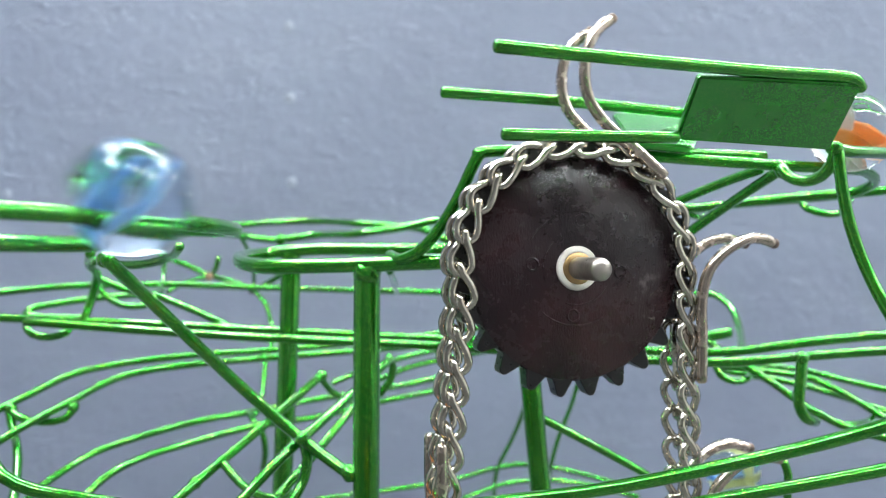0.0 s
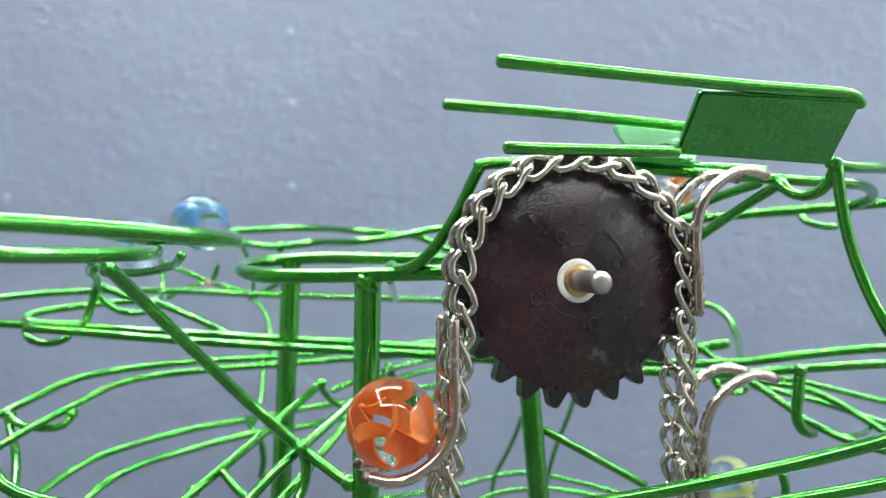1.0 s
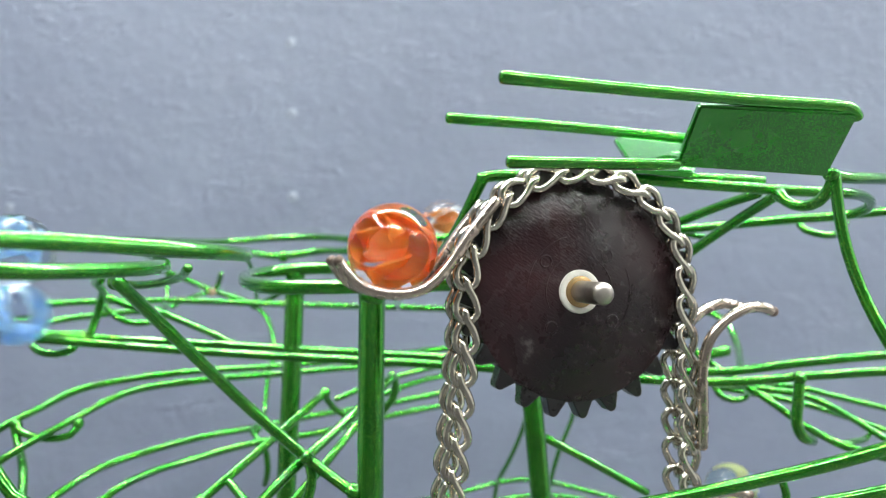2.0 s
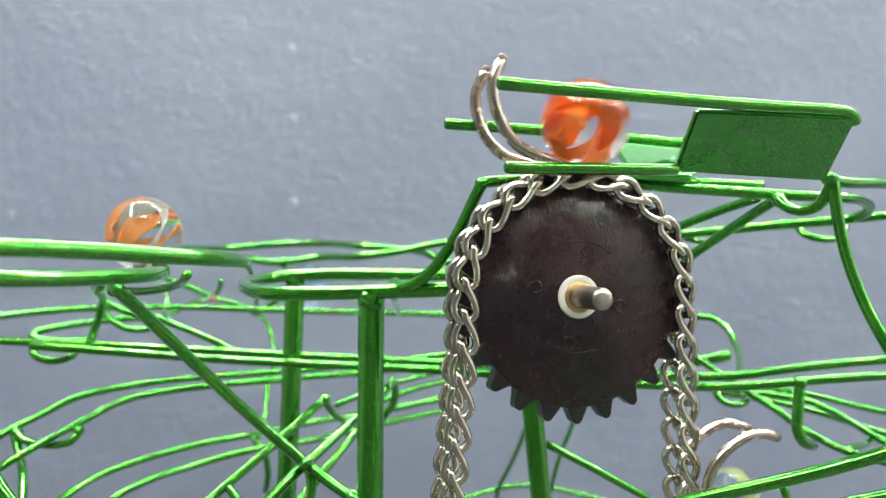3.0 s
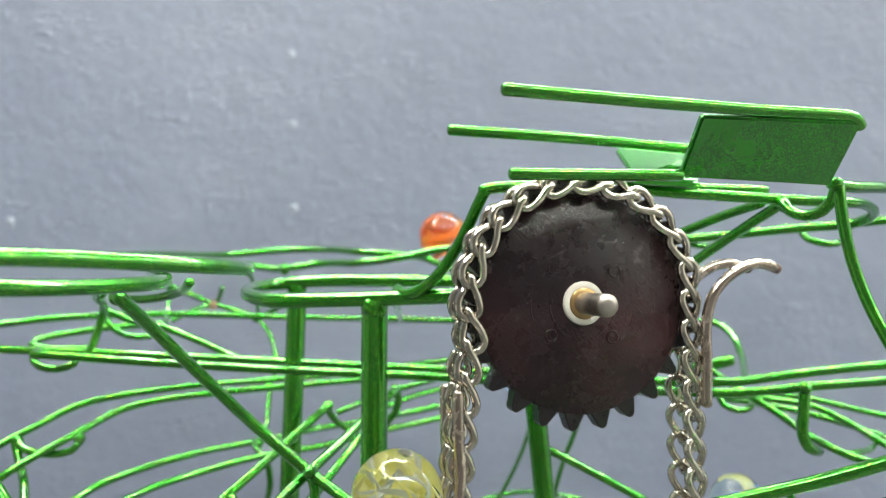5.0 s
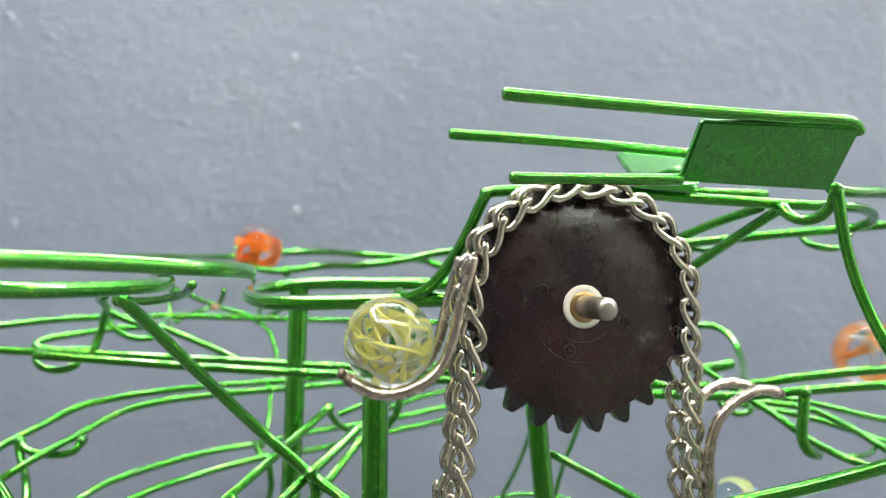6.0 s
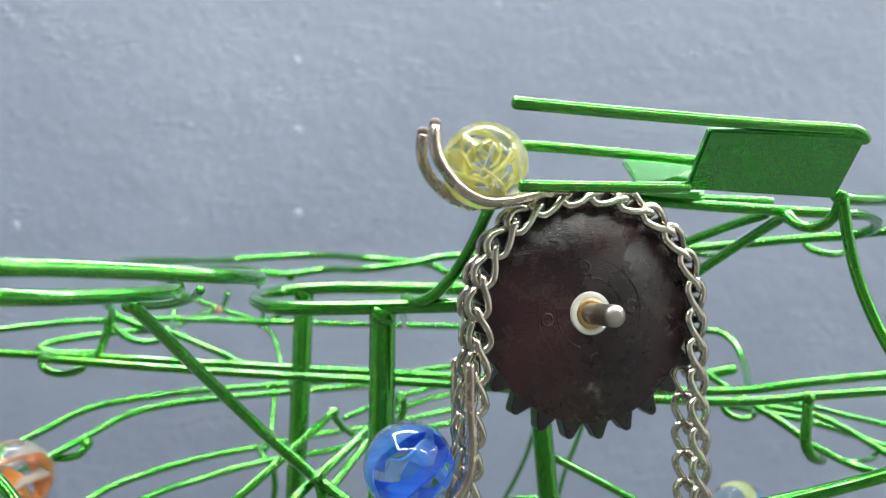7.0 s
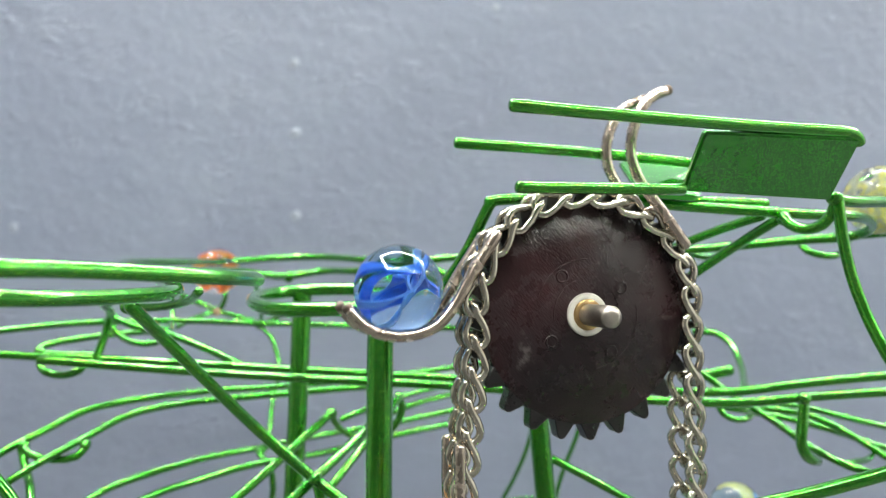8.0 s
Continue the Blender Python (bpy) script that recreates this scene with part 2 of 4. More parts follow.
def paint_dab(x, z, size):
    bm = bmesh.new()
    rings = [[bm.verts.new((0, -size * 0.22, 0))] * 20]
    for i in range(1, 7):
        u = i / 6
        ring = []
        for j in range(20):
            a = 2 * math.pi * j / 20
            k = 1 + 0.4 * noise.noise(Vector((math.cos(a), math.sin(a), x * 90 + z * 50)))
            ring.append(bm.verts.new((size * k * u * math.cos(a), -size * 0.22 * (1 - u * u) ** 2, size * k * u * math.sin(a))))
        rings.append(ring)
    for i in range(6):
        for j in range(20):
            n = (j + 1) % 20
            if i == 0:
                bm.faces.new((rings[0][0], rings[1][j], rings[1][n]))
            else:
                bm.faces.new((rings[i][j], rings[i + 1][j], rings[i + 1][n], rings[i][n]))
    bmesh.ops.recalc_face_normals(bm, faces=bm.faces)
    ob = part("paint_dab", bm, DAB, wall_back, "small pale filler dab")
    ob.location = (x, WALL_Y - 0.0004, z)


paint_dab(-0.0973, 0.1878, 0.0036)
paint_dab(-0.0977, 0.1406, 0.0036)
paint_dab(-0.0979, 0.0842, 0.0036)
paint_dab(-0.2838, 0.0811, 0.0034)
paint_dab(0.0395, 0.2234, 0.0030)


def pendant_light(x, y, w, d, strip):
    """A rectangular ring of light on four thin cables: housings and glowing strips."""
    thing = tagged(new("pendant_light"), "rectangular hanging light ring with glowing white strips", "pendant light")
    thing.location = (x, y, LAMP_Z)
    sides = (((-w, -d), (w, -d + strip)), ((-w, d - strip), (w, d)), ((-w, -d + strip), (-w + strip, d - strip)), ((w - strip, -d + strip), (w, d - strip)))
    for lo, hi in sides:
        bm = bmesh.new()
        box(bm, (lo[0], lo[1], 0), (hi[0], hi[1], 0.03))
        housing = part("housing", bm, WHITE, thing, "", False)
        bm = bmesh.new()
        box(bm, (lo[0] + 0.004, lo[1] + 0.004, -0.008), (hi[0] - 0.004, hi[1] - 0.004, -0.0005))
        part("diffuser", bm, GLOW, housing, "glowing white diffuser", False)
    for sx in (-1, 1):
        for sy in (-1, 1):
            bm = bmesh.new()
            tube(bm, [Vector((sx * (w - strip / 2), sy * (d - strip / 2), z)) for z in (0.03, 0.4, CEIL_Z - LAMP_Z)], 0.0015, 8)
            part("cable", bm, SHAFT, thing, "thin steel cable")


GLOW = lamp_glow(LAMP_POWER)
pendant_light(0.52, -0.03, 1.05, 0.54, 0.075)

# ---- the wire marble run ----
marble_run = tagged(new("marble_run"), "bright green enamelled wire marble run with welded rails and posts", "marble run")


def rod(name, radius, *points):
    """A green wire through the points, all in millimetres."""
    bm = bmesh.new()
    line = glide([Vector(p) / 1000 for p in points], 0.004)
    tube(bm, line, radius / 1000, 14, 0.004)
    return part(name, bm, GREEN, marble_run)


def plate(name, thick, *corners):
    """A bent sheet of the given thickness between four corners, in millimetres."""
    c = [Vector(p) / 1000 for p in corners]
    n = (c[1] - c[0]).cross(c[3] - c[0]).normalized() * thick / 2000
    bm = bmesh.new()
    a = [bm.verts.new(p + n) for p in c]
    b = [bm.verts.new(p - n) for p in c]
    bm.faces.new(a)
    bm.faces.new(b[::-1])
    for k in range(4):
        bm.faces.new((a[k], b[k], b[(k + 1) % 4], a[(k + 1) % 4]))
    bmesh.ops.recalc_face_normals(bm, faces=bm.faces)
    bmesh.ops.bevel(bm, geom=list(bm.edges), offset=0.0006, segments=2, affect="EDGES")
    return part(name, bm, SHEET, marble_run, "flat green guard plate", False)


def weld(radius, p, mat=None):
    bm = bmesh.new()
    bmesh.ops.create_icosphere(bm, subdivisions=3, radius=radius / 1000)
    at = Vector(p) / 1000
    for v in bm.verts:
        v.co = v.co * (1 + 0.25 * noise.noise(v.co * 350 + at * 40)) + at
    return part("weld", bm, mat or GREEN, marble_run)


rod("guard_rod", 1.65, (13.4, 179.1, 57.7), (43.3, 188.3, 56.8), (80.9, 199.7, 56.0), (103.5, 205.6, 55.6), (106.4, 206.4, 55.3), (108.2, 207.2, 54.5), (109.6, 208.4, 53.1))
rod("guard_rod", 1.65, (1.4, 222.0, 59.0), (36.0, 228.9, 57.1), (76.7, 236.0, 53.7))
rod("guard_rod", 1.60, (15.6, 193.9, 40.8), (38.2, 200.7, 41.1), (60.6, 206.6, 41.3))
rod("entry_rail", 1.75, (-15.9, 243.2, 15.6), (-12.7, 238.7, 13.9), (-8.1, 236.4, 15.3), (-2.4, 233.8, 20.2), (4.1, 230.9, 29.5), (9.9, 227.8, 40.6), (11.5, 227.7, 42.7), (14.2, 227.9, 43.2), (36.3, 234.4, 43.8), (67.6, 241.2, 43.6), (98.4, 245.8, 42.5))
rod("platform_rail", 1.75, (51.5, 236.7, 43.4), (67.0, 239.1, 41.9), (87.8, 241.4, 40.2), (105.1, 242.7, 38.8), (114.1, 243.8, 38.3), (123.7, 246.1, 38.0), (134.4, 255.1, 38.1), (141.5, 264.3, 36.6), (140.8, 273.5, 34.6), (122.7, 284.8, 34.4), (92.0, 305.2, 33.9), (69.7, 325.5, 35.0), (42.2, 341.2, 35.9), (16.7, 354.7, 37.4), (-1.9, 363.7, 38.4), (-16.1, 368.4, 36.3), (-39.7, 373.0, 34.3), (-61.0, 393.2, 36.2), (-79.8, 391.1, 34.1), (-95.3, 377.4, 35.8), (-101.5, 336.9, 33.4), (-102.1, 291.9, 29.4), (-95.8, 258.3, 25.4), (-81.4, 224.7, 20.8), (-71.9, 202.3, 18.1), (-68.5, 179.8, 16.0), (-74.5, 164.1, 14.7), (-82.0, 150.5, 14.1), (-87.3, 143.8, 14.1))
rod("platform_rail", 1.75, (106.9, 221.1, 40.0), (112.6, 223.4, 39.4), (129.4, 234.6, 40.4), (154.6, 257.2, 41.5), (172.7, 279.9, 40.1), (173.0, 295.8, 38.5), (160.0, 302.7, 37.8), (139.6, 314.0, 37.3), (118.2, 327.6, 37.5), (101.4, 336.7, 36.7), (66.0, 354.8, 36.7), (30.2, 373.3, 30.7), (4.4, 382.4, 30.1), (-10.2, 386.4, 36.8), (-25.1, 388.5, 39.0), (-38.8, 390.7, 40.7), (-64.3, 415.2, 45.2), (-88.8, 421.9, 46.0), (-110.6, 415.3, 44.2), (-120.6, 359.1, 39.5), (-122.8, 302.9, 34.6), (-109.1, 258.0, 29.0), (-88.1, 229.0, 24.5), (-67.2, 213.3, 22.0), (-54.5, 202.1, 20.4), (-48.8, 190.9, 19.3), (-48.5, 179.6, 18.9), (-52.3, 166.1, 18.5), (-62.7, 154.7, 18.8), (-76.9, 141.1, 19.0), (-81.7, 134.4, 18.7))
rod("rail_tie", 1.70, (100.2, 237.1, 37.0), (100.8, 235.0, 34.5), (103.7, 230.7, 32.4), (106.4, 226.1, 33.2), (108.1, 223.6, 36.1), (108.4, 221.1, 39.4))
rod("brace", 1.70, (102.7, 246.1, 37.9), (94.7, 262.4, 31.3), (81.3, 281.3, 20.4))
rod("brace", 1.60, (98.9, 250.5, 39.3), (90.2, 264.3, 36.9), (77.7, 280.4, 32.2))
rod("rail_tie", 1.40, (139.8, 309.4, 38.2), (136.2, 307.3, 35.9), (136.6, 303.1, 32.1), (142.9, 301.0, 29.8), (150.8, 305.4, 31.1), (155.9, 309.6, 35.8))
rod("leg", 1.65, (108.9, 221.1, 40.0), (109.1, 220.7, 29.3), (110.5, 220.3, 18.4), (112.9, 218.8, 7.5), (115.9, 215.1, -3.9), (123.4, 211.8, -20.8))
rod("middle_rail", 1.65, (-201.2, 320.9, 2.8), (-174.7, 321.1, 0.5), (-128.5, 316.8, -2.5), (-72.4, 310.3, -6.6), (-3.9, 299.3, -11.8), (42.2, 290.6, -15.4), (80.2, 284.0, -18.2), (98.9, 281.7, -18.4), (121.2, 279.3, -16.1), (148.5, 276.9, -14.1), (169.9, 276.9, -13.8))
rod("middle_rail", 1.65, (-157.8, 307.7, -1.3), (-138.7, 305.5, -3.1), (-101.4, 301.2, -6.6), (-69.3, 296.9, -9.2), (-3.8, 285.9, -13.7), (40.4, 279.4, -17.7), (68.1, 275.1, -20.1), (95.6, 272.9, -21.4), (117.1, 270.5, -20.0), (143.5, 268.2, -18.8), (164.2, 268.2, -18.7))
rod("rail_tie", 1.50, (-159.5, 316.6, -0.5), (-159.9, 312.3, -3.0), (-156.3, 310.3, -6.1), (-149.5, 310.3, -7.3), (-143.4, 310.2, -5.6), (-144.7, 316.8, -2.7))
rod("rail_tie", 1.90, (117.1, 270.5, -20.2), (115.2, 268.9, -28.8), (114.6, 269.3, -35.2), (116.3, 269.6, -39.5), (121.6, 274.3, -41.8))
rod("side_rail", 1.50, (98.9, 328.8, -12.7), (111.0, 322.7, -22.8), (124.8, 314.4, -33.4), (133.4, 305.9, -41.6), (143.5, 297.3, -47.8), (154.7, 293.1, -51.3), (167.7, 291.0, -54.1))
rod("side_rail", 1.50, (112.4, 341.2, -28.1), (133.4, 341.4, -31.1), (150.0, 337.1, -34.5), (162.6, 330.8, -41.9), (171.9, 324.6, -49.4), (185.0, 320.6, -57.4))
rod("side_rail", 1.40, (134.9, 363.9, -29.7), (157.3, 364.2, -33.1), (172.5, 359.9, -37.2), (190.4, 358.0, -41.9), (206.7, 355.9, -45.1))
rod("side_rail", 1.40, (116.1, 352.7, -30.8), (135.4, 352.9, -34.5), (157.4, 348.8, -40.0), (181.7, 342.6, -48.9), (198.4, 343.0, -54.5))
rod("rail_tie", 1.30, (103.8, 318.4, -25.6), (105.1, 316.4, -29.8), (110.5, 316.6, -32.3), (116.1, 318.8, -31.8), (121.4, 327.7, -29.0))
rod("rail_tie", 1.30, (145.7, 301.8, -47.6), (156.5, 310.9, -48.3), (169.1, 329.1, -49.5))
rod("wire_stub", 2.40, (102.2, 340.4, -16.6), (110.0, 340.3, -15.7), (117.5, 340.2, -14.3))
rod("arched_tie", 1.50, (102.8, 339.1, 2.1), (109.9, 334.6, 1.6), (113.9, 328.1, -2.9), (113.5, 317.4, -10.6), (102.4, 284.0, -18.6))
rod("arched_tie", 1.20, (101.4, 336.8, 34.9), (107.2, 336.9, 33.5), (112.4, 336.9, 33.6), (115.1, 332.2, 36.3))
rod("front_rail", 1.65, (-10.9, 207.1, -50.6), (11.5, 204.7, -48.4), (34.4, 199.9, -45.3), (51.6, 197.4, -42.2), (68.9, 192.6, -37.9), (84.0, 187.8, -33.7), (96.8, 183.0, -29.2), (110.9, 182.7, -24.9))
rod("front_rail", 1.65, (40.9, 214.2, -56.0), (64.3, 209.4, -51.0), (83.9, 204.6, -46.9), (104.9, 199.7, -42.3), (118.9, 197.2, -38.8))
rod("rail_tie", 1.30, (101.8, 252.3, -50.4), (102.9, 252.6, -54.2), (102.4, 253.0, -61.0))
rod("ring", 2.40, (19.2, 288.1, 19.8), (-0.8, 292.6, 20.3), (-27.8, 299.3, 21.8), (-51.8, 306.0, 22.7), (-64.6, 306.0, 22.0), (-69.9, 292.6, 20.1), (-69.3, 276.9, 18.0), (-63.4, 261.3, 15.4), (-55.1, 252.3, 13.8), (-42.1, 247.8, 13.4), (-22.7, 243.3, 13.1), (-0.8, 236.6, 12.9), (15.4, 232.0, 12.7))
rod("post", 4.15, (-23.0, 245.6, 12.9), (-23.8, 247.1, -9.2), (-25.5, 250.7, -60.1), (-27.6, 254.9, -119.5), (-41.5, 282.8, -519.5))
rod("post", 3.75, (-57.4, 308.3, 22.0), (-59.3, 308.6, -14.8), (-62.7, 308.1, -73.0), (-66.0, 307.6, -129.4), (-88.1, 305.7, -519.5))
rod("post", 3.60, (27.6, 277.0, -15.7), (29.0, 278.6, -38.5), (30.7, 280.5, -65.2), (34.1, 284.5, -122.4), (58.5, 312.2, -519.5))
rod("brace", 1.85, (-86.6, 209.3, 14.7), (-82.2, 225.8, 4.8), (-72.7, 240.4, -9.6), (-61.5, 255.1, -25.3), (-45.7, 258.4, -40.2), (-30.6, 252.3, -50.2))
rod("arched_tie", 1.40, (-19.3, 293.1, 13.1), (-20.8, 338.4, 11.6), (-22.6, 388.4, 7.9))
rod("rear_rail", 1.50, (-205.3, 338.6, 9.3), (-186.6, 343.0, 11.2), (-166.1, 349.6, 13.1), (-138.9, 360.9, 13.6), (-122.6, 372.2, 13.4), (-89.2, 383.7, 11.4), (-50.6, 392.8, 9.3), (1.0, 402.1, 6.6), (31.9, 406.7, 4.6))
rod("rear_rail", 1.50, (-149.4, 339.2, -0.3), (-163.5, 334.7, 0.2), (-171.6, 334.6, 2.1), (-170.3, 338.9, 4.3), (-161.7, 345.6, 6.2), (-146.3, 354.5, 8.2), (-128.1, 365.7, 9.3))
rod("brace", 1.50, (-139.4, 326.8, 15.9), (-129.3, 327.1, 11.0), (-116.1, 325.1, 7.9), (-99.2, 321.0, 1.6), (-81.1, 312.5, -6.0))
rod("rail_tie", 1.40, (-144.7, 338.2, 14.6), (-140.9, 338.6, 8.8), (-134.0, 338.9, 4.4), (-124.6, 339.0, 3.9), (-120.7, 343.3, 6.9), (-125.2, 361.0, 12.2))
rod("arched_tie", 1.70, (-117.0, 269.9, 21.0), (-127.3, 292.7, 18.8), (-134.1, 315.5, 15.3), (-138.5, 320.7, 6.7), (-140.3, 316.8, -2.4))
rod("arched_tie", 1.40, (-107.7, 258.8, 18.8), (-105.0, 258.9, 16.7), (-93.5, 252.2, 15.7), (-81.7, 243.1, 16.9), (-74.2, 229.3, 19.0))
rod("rear_wire", 1.40, (-136.5, 393.8, 28.6), (-125.1, 400.9, 23.1), (-116.2, 405.8, 18.6), (-100.0, 406.1, 13.3), (-95.3, 406.3, 10.9), (-85.0, 401.5, 14.7), (-77.0, 396.7, 18.7))
rod("rear_wire", 1.20, (-129.6, 383.7, 10.7), (-125.2, 392.5, 14.5), (-121.1, 401.4, 16.9), (-116.2, 405.8, 18.0))
rod("rear_wire", 1.30, (-116.2, 405.8, 18.0), (-113.3, 405.5, 22.1), (-110.8, 400.7, 26.6))
rod("rear_wire", 1.10, (-130.7, 382.5, 27.7), (-131.5, 383.0, 20.3), (-128.8, 374.5, 12.6))
rod("arched_tie", 1.20, (-95.3, 406.3, 10.9), (-88.6, 402.2, 4.5), (-85.1, 398.3, -3.8), (-83.3, 394.4, -13.3), (-83.9, 381.6, -23.2), (-83.4, 371.3, -37.7), (-83.0, 355.9, -44.5))
rod("arched_tie", 1.00, (-92.3, 370.7, 34.6), (-91.0, 377.9, 29.4), (-91.6, 392.0, 20.9), (-94.5, 406.2, 11.8))
rod("lower_rail", 1.50, (-180.7, 305.9, -41.3), (-169.5, 312.2, -33.9), (-161.0, 318.6, -29.1), (-149.6, 329.5, -22.7), (-133.5, 340.6, -19.7), (-106.4, 351.8, -17.7), (-77.3, 363.0, -17.2), (-43.8, 376.5, -15.8), (-7.7, 389.9, -13.2), (31.1, 403.3, -10.1))
rod("lower_rail", 1.50, (-173.0, 293.1, -52.4), (-161.2, 297.0, -43.5), (-152.3, 303.4, -37.6), (-141.6, 312.0, -31.3), (-131.0, 322.9, -24.9), (-119.4, 334.0, -22.2), (-93.2, 347.5, -20.6), (-71.5, 358.7, -20.1), (-43.1, 370.0, -19.1), (-7.7, 385.7, -18.3))
rod("rail_tie", 1.50, (-165.7, 312.2, -33.6), (-161.6, 310.1, -36.8), (-151.4, 308.0, -38.7), (-142.9, 307.9, -37.7), (-140.7, 309.9, -34.0), (-144.4, 314.3, -31.9))
rod("arched_tie", 1.70, (-166.1, 312.2, -34.2), (-163.8, 310.4, -40.3), (-155.0, 297.3, -47.7), (-149.8, 286.6, -55.6), (-145.7, 275.8, -62.7))
rod("low_rail", 1.50, (-153.9, 287.7, -71.1), (-148.5, 298.3, -61.7), (-143.5, 307.0, -57.0), (-136.6, 320.3, -52.3), (-121.7, 333.5, -48.1), (-102.8, 346.9, -44.8), (-87.0, 360.4, -43.8), (-60.1, 378.3, -40.9), (-35.7, 396.3, -39.7), (2.7, 414.0, -34.7))
rod("low_rail", 1.50, (-135.0, 280.9, -71.7), (-129.3, 289.4, -64.2), (-123.0, 298.0, -57.2), (-115.7, 311.3, -53.6), (-104.4, 329.3, -51.7), (-83.9, 347.1, -48.5), (-58.2, 365.1, -47.2), (-29.4, 383.0, -43.2), (2.4, 400.8, -39.6))
rod("arched_tie", 1.40, (-87.0, 360.3, -43.3), (-83.5, 353.8, -46.6), (-79.7, 351.7, -49.5), (-78.1, 352.4, -59.7), (-80.5, 357.5, -67.7))
rod("front_loop", 1.70, (-122.6, 210.0, -27.7), (-116.5, 208.1, -33.2), (-111.2, 206.3, -39.0), (-103.5, 206.5, -42.7), (-94.8, 209.0, -45.2), (-82.4, 213.7, -48.9))
rod("ladder_rail", 1.60, (-89.3, 264.3, -60.7), (-82.2, 270.7, -54.6), (-70.5, 283.6, -44.9), (-59.4, 296.5, -35.4), (-46.9, 309.3, -24.5))
rod("ladder_rail", 1.70, (-65.4, 248.4, -59.2), (-55.2, 256.7, -48.3), (-46.0, 265.1, -40.3), (-33.5, 284.8, -29.8), (-20.9, 304.4, -19.0))
rod("ladder_rail", 1.60, (-58.9, 264.5, -63.4), (-44.7, 279.2, -47.8), (-35.0, 296.6, -36.7), (-26.8, 309.6, -28.5))
rod("rail_tie", 1.50, (-74.6, 274.9, -50.2), (-68.4, 270.7, -55.6), (-61.9, 266.4, -58.6), (-54.7, 262.0, -59.2))
rod("arched_tie", 1.70, (-46.1, 260.6, -40.1), (-44.3, 258.8, -45.9), (-45.3, 257.0, -52.5), (-48.5, 252.8, -58.3))
rod("rail_tie", 1.50, (-21.3, 304.3, -17.8), (-19.9, 306.9, -22.2), (-21.4, 309.5, -27.6), (-25.4, 309.8, -32.3))
rod("rail_tie", 1.30, (-47.3, 309.3, -25.1), (-44.5, 314.3, -31.0), (-37.6, 319.1, -36.0))
rod("rear_rail", 1.30, (-47.1, 341.4, -30.4), (-35.9, 347.9, -26.4), (-21.9, 354.4, -22.5), (-2.3, 367.7, -19.1), (18.4, 376.6, -17.1))
rod("rear_rail", 1.30, (-31.7, 352.7, -31.5), (-17.3, 359.2, -26.6), (0.1, 372.6, -23.8), (24.1, 385.9, -20.9))
rod("brace", 1.50, (33.0, 285.5, -40.0), (48.4, 288.4, -48.8), (69.8, 293.8, -61.6))
rod("rear_wire", 1.10, (41.7, 376.9, -21.4), (35.2, 388.0, -50.9), (28.9, 400.6, -68.5), (23.5, 408.2, -80.6), (20.9, 414.1, -101.1))
rod("rear_wire", 1.10, (65.1, 376.8, -19.5), (58.4, 387.8, -47.6), (52.1, 388.8, -62.0), (47.3, 394.7, -81.3), (45.0, 395.8, -97.4))
rod("rear_wire", 1.20, (-63.0, 390.7, -88.8), (-26.4, 401.9, -87.6), (1.1, 408.5, -85.5), (23.8, 412.7, -81.0), (37.9, 412.6, -79.7), (57.5, 412.9, -83.1), (84.4, 408.9, -90.2))
rod("rear_wire", 1.20, (6.1, 390.8, -90.3), (28.2, 399.5, -85.8), (50.2, 401.7, -85.6), (71.6, 399.7, -89.0), (89.4, 395.5, -93.3))
plate("guard_plate", 2.2, (63.6, 196.3, 54.7), (109.0, 206.9, 54.1), (105.4, 219.7, 39.6), (60.6, 208.5, 41.5))
plate("guard_plate", 2.2, (52.6, 244.8, 56.1), (84.8, 249.3, 56.5), (71.8, 230.0, 42.2), (53.5, 225.4, 43.4))
weld(2.10, (108.0, 220.7, 39.6))
weld(2.0, (11.0, 227.7, 42.6))
weld(2.30, (-45.3, 256.1, -39.5))
weld(2.70, (-29.9, 250.0, -49.4))
weld(2.30, (-140.7, 309.9, -34.0))
weld(2.20, (-46.9, 309.3, -24.7))
weld(2.30, (-83.2, 270.7, -55.3))
weld(2.30, (-9.7, 368.3, 37.3))
weld(2.60, (-74.3, 373.1, 32.7))
weld(2.40, (-95.3, 406.3, 10.9))
weld(2.40, (101.1, 239.4, 36.9))
weld(2.30, (116.6, 269.4, -20.1))
weld(4.3, (-22.9, 244.6, 11.0))
weld(2.30, (-87.6, 211.6, 14.6))
weld(2.20, (-165.3, 312.2, -34.0))
weld(2.00, (-123.9, 288.1, 19.6))
weld(2.20, (-67.8, 340.3, -15.8))
weld(2.00, (-78.4, 351.9, -19.7))
weld(1.90, (-159.0, 312.2, -1.3))
weld(2.0, (-115.9, 403.6, 17.9), RUSTY)
# ---- the sprocket ----
HUB = Vector((0.03575, 0.21873, 0.00906))
WHEEL_H = Vector((0.96550, 0.26019, -0.01053))
WHEEL_V = Vector((0.02967, -0.06973, 0.99712))
WHEEL_N = Vector((0.25871, -0.96304, -0.07504))
TEETH = 24
PITCH_R = 0.0317
ROOT_R = 0.0303
TIP_R = 0.0347
TURN = 62.5
WHEEL = frame_of(HUB, WHEEL_H, WHEEL_V, WHEEL_N)


